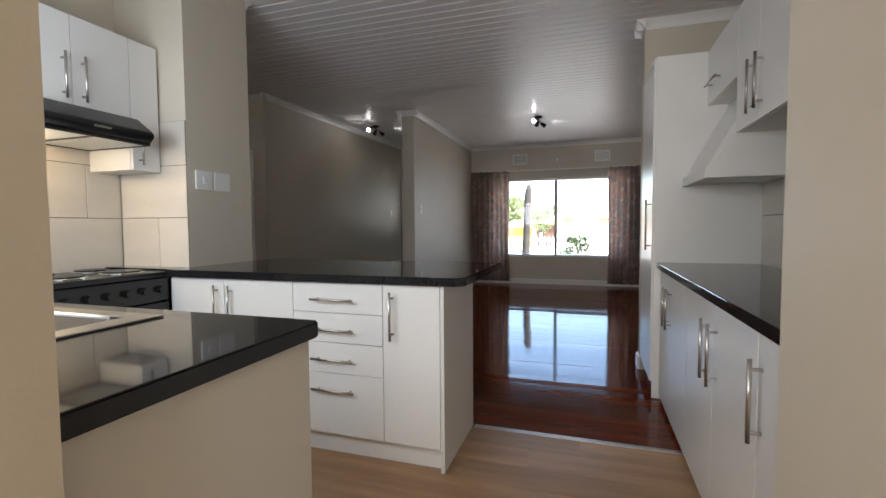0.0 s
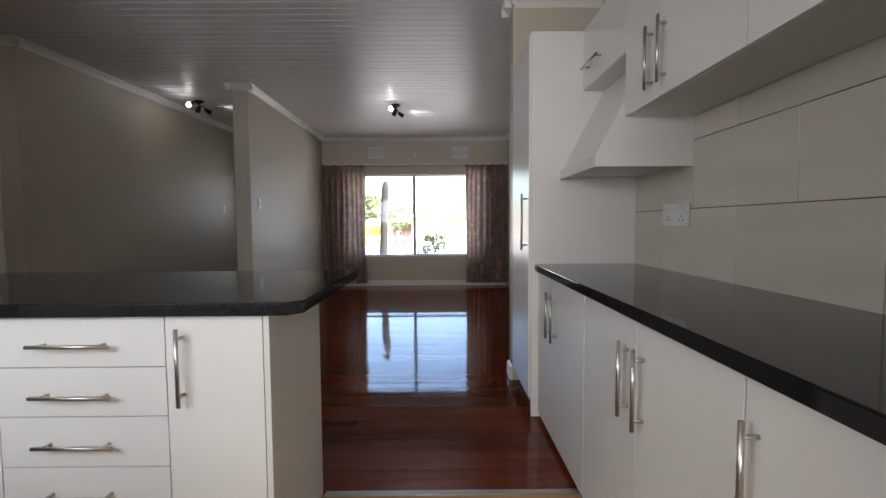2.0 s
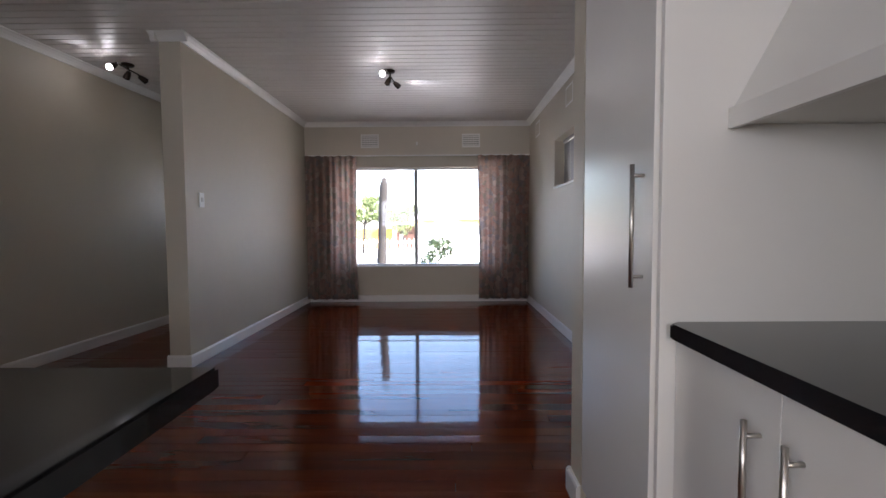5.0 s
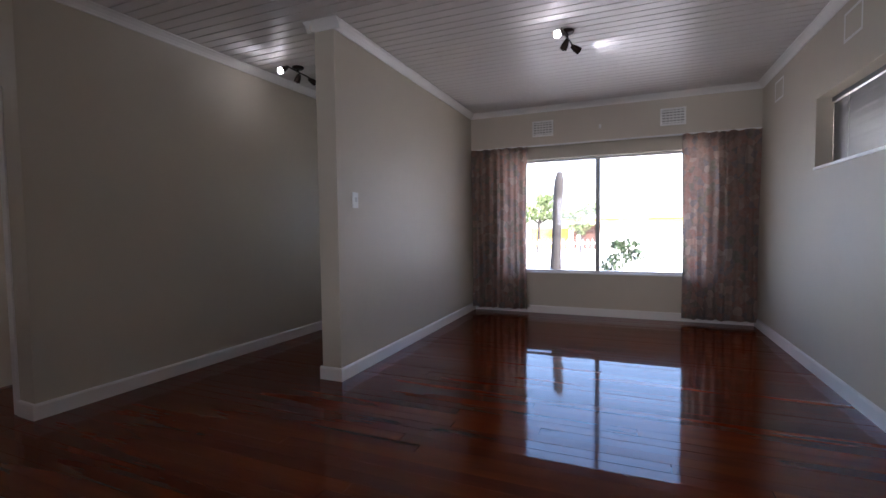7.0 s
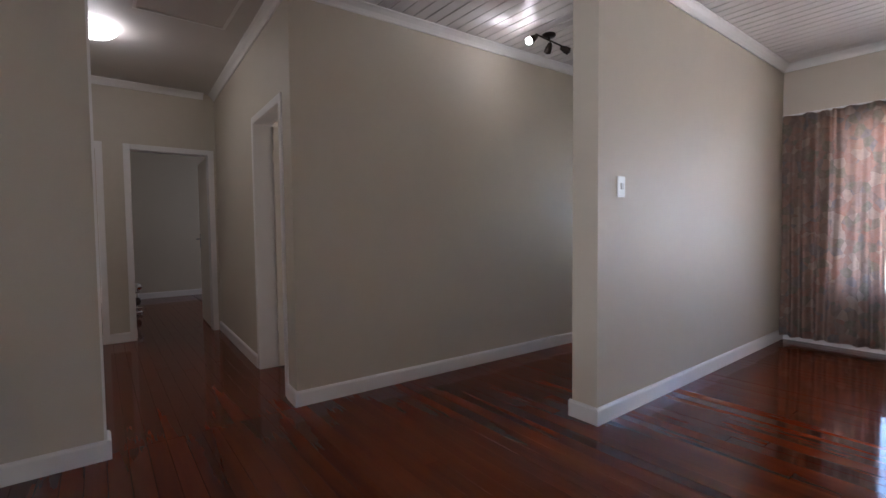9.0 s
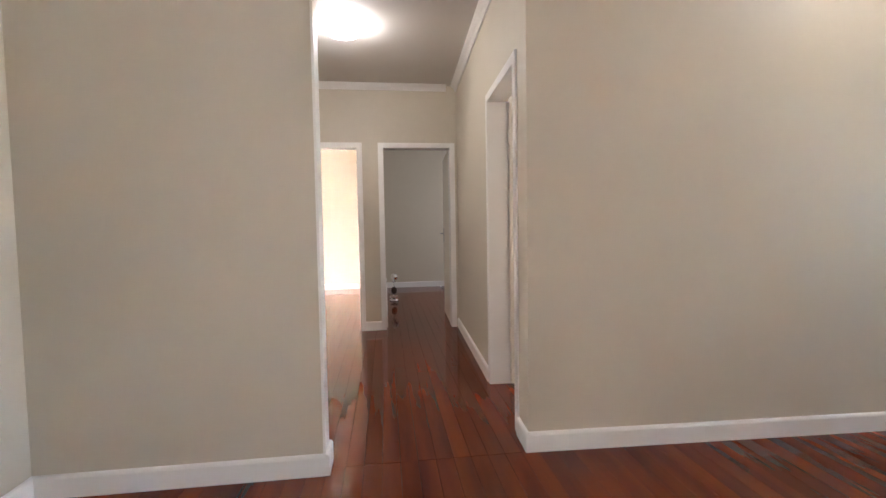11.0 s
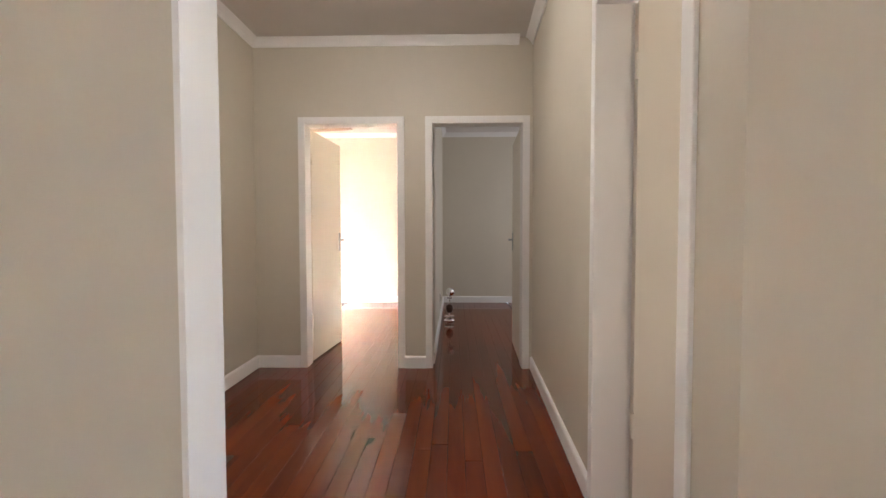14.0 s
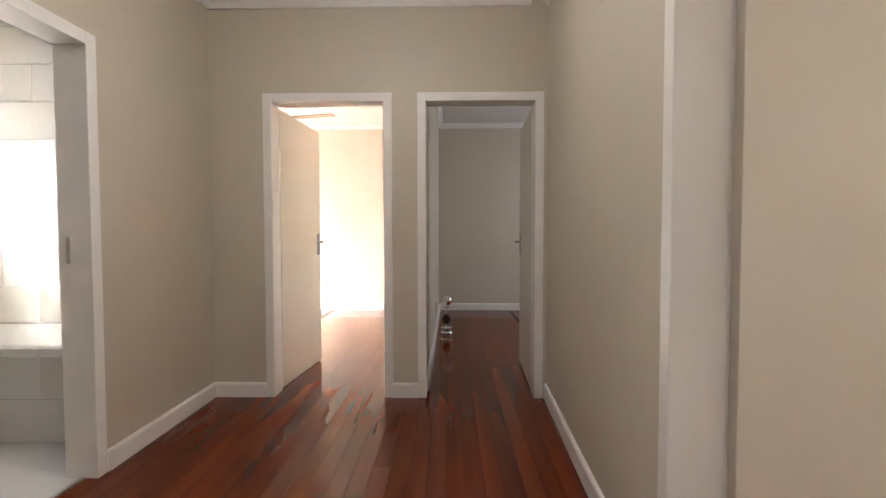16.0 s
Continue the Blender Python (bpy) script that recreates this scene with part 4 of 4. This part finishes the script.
def canopy():
    c = thing("hood_cabinet", (0.72, 3.222, 1.40), "white boxed-in hood canopy with a lift-up door", "hood cabinet")
    L = 0.588
    part("side_panel", prism(bmesh.new(), [(0.002, 0), (0.44, 0), (0.44, 0.836), (0.25, 0.836), (0.25, 0.50), (0.002, 0.05)], "y", 0, 0.017), LAM, c)
    part("slope", prism(bmesh.new(), [(0.014, 0.055), (0.25, 0.50), (0.265, 0.50), (0.03, 0.055)], "y", 0.018, L), LAM, c)
    part("lip", box(bmesh.new(), 0.0, 0.018, 0.0, 0.017, L, 0.052, 0.001), LAM, c)
    part("bottom", boxes((0.018, 0.018, 0.012, 0.44, L, 0.028)), CARC, c)
    part("shelf", boxes((0.135, 0.018, 0.502, 0.44, L, 0.516)), CARC, c)
    d = part("door", box(bmesh.new(), 0.13, 0.002, 0.50, 0.148, L, 0.836, 0.0012), LAM, c)
    part("body", boxes((0.15, 0.018, 0.518, 0.44, L, 0.834)), CARC, c)
    bar_handle(d, (0.13, 0.40, 0.60), (0, 1, 0), XM, 0.24)
    for x in (0.06, 0.38):
        part("screw_cap", cyl(bmesh.new(), (x, 0.001, 0.10), (x, -0.002, 0.10), 0.007, seg=12), CARC, c, "small screw cap")
    return c


canopy()


def tall_cupboard():
    t = thing("tall_cupboard", (0.55, 3.812, 0), "tall white cupboard with a steel bar handle", "cupboard")
    part("side_panel", box(bmesh.new(), 0.008, 0, 0.001, 0.615, 0.018, 2.236, 0.0015), LAM, t)
    part("body", boxes((0.022, 0.02, 0.10, 0.615, 0.605, 2.23)), CARC, t)
    part("plinth", boxes((0.05, 0.02, 0.001, 0.065, 0.605, 0.098)), LAM, t)
    d = part("door", box(bmesh.new(), -0.004, 0.022, 0.11, 0.016, 0.603, 2.23, 0.0015), LAM, t)
    bar_handle(d, (-0.004, 0.078, 1.157), Z_, XM, 0.335)
    return t


tall_cupboard()
switch_plate("wall_socket", (1.158, 3.345, 1.185), -90, 0.225, 0.11, "double", "white double socket on the cream tiles", "socket")


# ---------------------------------------------------------------- bathroom, bedrooms
bt = thing("bathtub", (-6.02, 1.94, 0), "white built-in bathtub with a tiled panel", "bathtub")
bm = bmesh.new()
rings = []
for hx, hy, z, e in ((0.35, 0.785, 0.47, 0.12), (0.35, 0.785, 0.515, 0.12), (0.345, 0.78, 0.52, 0.12), (0.29, 0.72, 0.52, 0.3), (0.27, 0.69, 0.49, 0.35), (0.22, 0.62, 0.22, 0.4), (0.15, 0.52, 0.16, 0.5)):
    rings.append([bm.verts.new((hx * math.copysign(abs(math.cos(a)) ** e, math.cos(a)), hy * math.copysign(abs(math.sin(a)) ** e, math.sin(a)), z)) for a in (2 * math.pi * i / 40 for i in range(40))])
for a, b in zip(rings, rings[1:]):
    for i in range(40):
        bm.faces.new((a[i], a[(i + 1) % 40], b[(i + 1) % 40], b[i]))
bm.faces.new(rings[-1])
bmesh.ops.recalc_face_normals(bm, faces=bm.faces)
part("tub", bm, ENAMEL, bt, "white enamelled tub")
part("panel", boxes((0.30, -0.785, 0.004, 0.338, 0.785, 0.468)), BGROUT, bt)

fan = thing("ceiling_fan", (-8.15, 2.65, CZ - 0.004), "white ceiling fan at rest in the sunny bedroom", "ceiling fan")
part("rod", cyl(bmesh.new(), (0, 0, 0), (0, 0, -0.30), 0.012), TRIM, fan)
smooth(part("motor", lathe(bmesh.new(), [(0.05, -0.28), (0.11, -0.30), (0.12, -0.36), (0.08, -0.41), (0.03, -0.42)]), TRIM, fan))
blade = bmesh.new()
box(blade, 0.12, -0.055, -0.356, 0.66, 0.055, -0.348, 0.003)
bme = mesh_of("blade", blade, mat("tan_fan_blade", (0.26, 0.18, 0.11), 0.4, var=0.2, scale=6))
for a in (20, 110, 200, 290):
    b = new("blade", bme)
    b.parent = fan
    b.rotation_euler = (0, 0, radians(a + 58))


def chrome_lamp():
    c = thing("floor_spot_lamp", (-8.38, 4.46, 0.0), "small chrome spot lamp with a round head on the bedroom floor", "lamp")
    smooth(part("base", lathe(bmesh.new(), [(0.07, 0.001), (0.07, 0.015), (0.05, 0.03), (0.015, 0.045)]), CHROME, c))
    part("stem", cyl(bmesh.new(), (0, 0, 0.04), (0, 0, 0.33), 0.008), CHROME, c)
    bm = bmesh.new()
    bmesh.ops.create_uvsphere(bm, u_segments=20, v_segments=12, radius=0.055, matrix=Matrix.Translation((0.01, 0.01, 0.375)))
    smooth(part("head", bm, CHROME, c, "round chrome head"))
    part("joint", cyl(bmesh.new(), (0, -0.03, 0.30), (0, 0.03, 0.30), 0.012), CHROME, c)
    smooth(part("body", lathe(bmesh.new(), [(0.012, 0.10), (0.04, 0.12), (0.048, 0.16), (0.04, 0.20), (0.012, 0.22)]), BRONZE, c, "dark round body"))
    part("foot", box(bmesh.new(), -0.03, -0.06, 0.05, 0.03, 0.06, 0.075, 0.004), CHROME, c, "chrome cross bar")
    return c


chrome_lamp()


# ---------------------------------------------------------------- outside
GZ = -0.5
structure("ground", boxes((-400, -400, GZ - 0.2, 400, 500, GZ)), GROUND, "pale sunlit paving and sand", "ground")


def post():
    p = bmesh.new()
    seg, n = 14, 16
    rings = []
    for j in range(n + 1):
        u = j / n
        z = GZ + u * 2.70
        r = 0.115 - 0.035 * u + 0.008 * math.sin(9 * u)
        if j == n:
            r *= 0.6
        cx, cy = -1.46 + 0.16 * u + 0.015 * math.sin(5 * u), 12.3
        rings.append([p.verts.new((cx + r * (1 + 0.06 * math.sin(3 * a + 7 * u)) * math.cos(a), cy + r * math.sin(a), z)) for a in (2 * math.pi * i / seg for i in range(seg))])
    for a, b in zip(rings, rings[1:]):
        for i in range(seg):
            p.faces.new((a[i], a[(i + 1) % seg], b[(i + 1) % seg], b[i]))
    p.faces.new(rings[-1])
    return tagged(smooth(part("tree_stump", p, BARK)), "tall weathered bare trunk outside the window", "tree trunk")


post()


def foliage(bm, centres, count, size, spread):
    for _ in range(count):
        c, r = random.choice(centres)
        d = Vector((random.gauss(0, 1), random.gauss(0, 1), random.gauss(0, 1))).normalized() * r * random.uniform(0.3, 1.0) ** 0.5
        p = Vector(c) + Vector((d.x, d.y, d.z * spread))
        m = Matrix.Translation(p) @ Euler((random.uniform(0, 6.3), random.uniform(0, 6.3), random.uniform(0, 6.3))).to_matrix().to_4x4()
        s = size * random.uniform(0.6, 1.3)
        vs = [bm.verts.new(m @ Vector(q)) for q in ((-s, 0, 0), (0, s * 0.45, 0.1 * s), (s, 0, 0), (0, -s * 0.45, 0.1 * s))]
        bm.faces.new(vs)
    return bm


def plant(name, at, trunk_h, trunk_r, clumps, count, size, leaf, label, category):
    t = thing(name, at, label, category)
    bm = bmesh.new()
    cyl(bm, (0, 0, 0), (0.05, 0, trunk_h), trunk_r, trunk_r * 0.6, 10)
    for c, r in clumps:
        cyl(bm, (0.05, 0, trunk_h * 0.9), c, trunk_r * 0.5, trunk_r * 0.15, 6)
    part("trunk", bm, BARK, t)
    part("crown", foliage(bmesh.new(), clumps, count, size, 0.75), leaf, t)
    return t


plant("shrub", (-0.30, 15.0, GZ), 0.6, 0.03, [((0.0, 0, 0.85), 0.28), ((0.22, 0, 1.15), 0.26), ((-0.2, 0.1, 0.7), 0.22), ((0.35, 0, 0.95), 0.2), ((-0.05, 0, 1.2), 0.15)], 420, 0.07, LEAF,
      "dark green leafy shrub in the front garden", "shrub")
plant("tree", (-5.2, 31, GZ), 2.0, 0.12, [((0, 0, 2.5), 0.7), ((0.8, 0, 3.1), 0.6), ((-0.8, 0, 2.5), 0.8), ((0.3, 0, 3.3), 0.5), ((0.9, 0, 2.3), 0.4)], 1300, 0.13, LEAF_PALE, "sunlit green tree across the street", "tree")
plant("tree", (-2.9, 32, GZ), 1.8, 0.12, [((0, 0, 2.3), 0.5), ((0.7, 0, 2.7), 0.5), ((-0.7, 0, 2.4), 0.5)], 900, 0.13, LEAF_PALE, "sunlit green tree beside the yellow house", "tree")
plant("shrub", (-2.5, 29, GZ), 1.0, 0.05, [((0, 0, 1.4), 0.35), ((0.4, 0, 1.7), 0.3), ((-0.4, 0, 1.6), 0.3)], 120, 0.12, LEAF_PALE, "thin pale shrub before the brown door", "shrub")


def fence():
    f = thing("fence", (0, 22.0, GZ), "white palisade fence along the street", "fence")
    pick = mesh_of("picket", prism(bmesh.new(), [(-0.035, 0.05), (0.035, 0.05), (0.035, 1.07), (0, 1.14), (-0.035, 1.07)], "y", -0.01, 0.01), FENCE)
    for i in range(90):
        p = new("picket", pick)
        p.parent = f
        p.location = (-9.0 + i * 0.19, 0, 0)
    for z in (0.3, 0.95):
        part("rail", boxes((-9.2, 0.012, z, 8.3, 0.05, z + 0.06)), FENCE, f)
    for i in range(8):
        part("post", boxes((-9.2 + i * 2.4, 0.052, 0, -9.1 + i * 2.4, 0.15, 1.3)), FENCE, f)
    return f


fence()


def house():
    h = thing("house", (1.5, 36, GZ), "yellow single-storey house across the street", "house")
    part("wall", boxes((-5.5, 0, 0, 8, 6, 1.84)), PALEWALL, h)
    part("side_wall", boxes((-8.2, 0.2, 0, -5.502, 6, 1.5)), YELLOW, h, "yellow side wall")
    part("fascia", boxes((-6.0, -0.6, 1.842, 8.5, 6.4, 2.14)), YELLOW, h, "yellow eaves band")
    part("roof", prism(bmesh.new(), [(-0.7, 2.142), (6.5, 2.142), (2.9, 2.8)], "x", -6.1, 8.6), ROOF, h)
    part("door", boxes((-5.2, -0.03, 0.05, -3.7, -0.002, 1.76)), BROWN, h, "brown garage door")
    for x in (-1.75, 0.6, 3.5):
        w = part("window", boxes((x, -0.03, 0.98, x + 1.7, -0.002, 1.76)), TRIM, h, "wide window")
        for k in range(2):
            part("pane", boxes((x + 0.06 + k * 0.82, -0.04, 1.04, x + 0.82 + k * 0.82, -0.031, 1.70)), mat("pale_curtained_glass", (0.30, 0.34, 0.40), 0.15), w)
    return h


house()


# ---------------------------------------------------------------- pieces of floors and walls
def plank_mesh(name, w, material):
    g, c, t = 0.0004, 0.0008, 0.014
    bm = bmesh.new()
    prism(bm, [(g, -t), (w - g, -t), (w - g, -c), (w - g - c, 0), (g + c, 0), (g, -c)], "x", 0.0006, 0.9994)
    return mesh_of(name, bm, material)


def lay_planks(parent, mesh, w, x0, x1, y0, y1, lengths, z=0.0, tilt=0.0015):
    y, k = y0, 0
    while y < y1 - 0.01:
        x = x0 - random.uniform(0, lengths) * 0.8
        while x < x1 - 0.02:
            e = min(x + lengths * random.uniform(0.8, 1.2), x1)
            if x1 - e < 0.5:
                e = x1
            a = max(x, x0)
            if e - a > 0.02:
                p = new("plank", mesh)
                p.parent = parent
                p.matrix_basis = Matrix.Translation((a, y, z + random.uniform(-0.0006, 0.0))) @ Euler((random.uniform(-tilt, tilt), 0, 0)).to_matrix().to_4x4() @ Matrix.Diagonal((e - a, 1, 1, 1))
            x = e
            k += 1
        y += w
    return k


PW = 0.088
plank = plank_mesh("plank", PW, TIMBER)
lay_planks(floor_main, plank, PW, X_D, X_R, 3.075, Y_F, 3.6, tilt=0.013)
lay_planks(floor_main, plank, PW, X_D, -2.6, 3.075 - 4 * PW, 3.07, 3.6)
lay_planks(floor_main, plank, PW, -9.90, X_D, Y_P0 - 0.05, 5.3, 3.6)
bm = bmesh.new()
y = 1.25
while y < 7.2:
    if y < Y_P0 - 0.14:
        box(bm, -9.90, y + 0.001, -0.014, X_P - 0.12, y + PW - 0.001, -0.001)
    elif y > 5.32:
        box(bm, -9.90, y + 0.001, -0.014, X_D - 0.12, y + PW - 0.001, -0.001)
    y += PW
tagged(part("planks", bm, TIMBER, floor_main), kind="stuff")
vp = plank_mesh("vinyl_plank", 0.18, VINYL)
lay_planks(floor_kitchen, vp, 0.18, -2.12, 0.64, 0.9, 3.03, 1.4, 0.0)


def tile_wall(parent, axis, fixed, side, a0, a1, z0, z1, tw, th, off, material, grout, name="tile"):
    """Tiles on a wall plane; axis x: the wall runs along y. side: the way the face looks. Joints at off + k * tw."""
    g = 0.0018
    cache = {}
    k, z = 0, z0
    rows = []
    while z < z1 - 0.005:
        zt = min(z0 + (k + 1) * th, z1)
        o = off + (tw / 2 if k % 2 else 0)
        u = o + math.floor((a0 - o) / tw) * tw
        while u < a1 - 0.004:
            ua, ub = max(u, a0), min(u + tw, a1)
            if ub - ua > 0.006:
                key = (round(ub - ua, 4), round(zt - z, 4))
                if key not in cache:
                    bm = bmesh.new()
                    if axis == "x":
                        lo, hi = sorted((0.001 * side, 0.008 * side))
                        box(bm, lo, g, g, hi, key[0] - g, key[1] - g)
                    else:
                        lo, hi = sorted((0.001 * side, 0.008 * side))
                        box(bm, g, lo, g, key[0] - g, hi, key[1] - g)
                    bmesh.ops.bevel(bm, geom=bm.edges[:], offset=0.001, segments=1, affect="EDGES")
                    cache[key] = mesh_of(name, bm, material)
                t = new(name, cache[key])
                t.parent = parent
                t.location = (fixed, ua, z) if axis == "x" else (ua, fixed, z)
            u += tw
        z = zt
        k += 1
    bm = bmesh.new()
    lo, hi = sorted((fixed - 0.004 * side, fixed + 0.0045 * side))
    if axis == "x":
        box(bm, lo, a0, z0, hi, a1, z1)
    else:
        box(bm, a0, lo, z0, a1, hi, z1)
    part("grout", bm, grout, parent, "recessed grout")


O = bpy.data.objects
tile_wall(O["wall_kitchen_east"], "x", 1.168, -1, 1.70, 3.81, 0.905, 2.10, 0.585, 0.305, 2.92, TILE, GROUT)
tile_wall(O["wall_kitchen_west"], "x", -2.652, 1, 0.93, 2.65, 0.60, 1.86, 0.60, 0.31, 2.45, TILE, GROUT)
tile_wall(O["wall_kitchen_pier"], "y", 2.66, -1, -2.64, -2.112, 0.60, 1.79, 0.60, 0.31, -2.64, TILE, GROUT)
tile_wall(O["wall_passage_end"], "x", X_P, 1, 1.16, 2.725, 0.0, 2.6, 0.50, 0.255, 1.14, BTILE, BGROUT)
tile_wall(bt, "x", 0.338, 1, -0.785, 0.785, 0.004, 0.468, 0.50, 0.235, 0.1, BTILE, BGROUT)
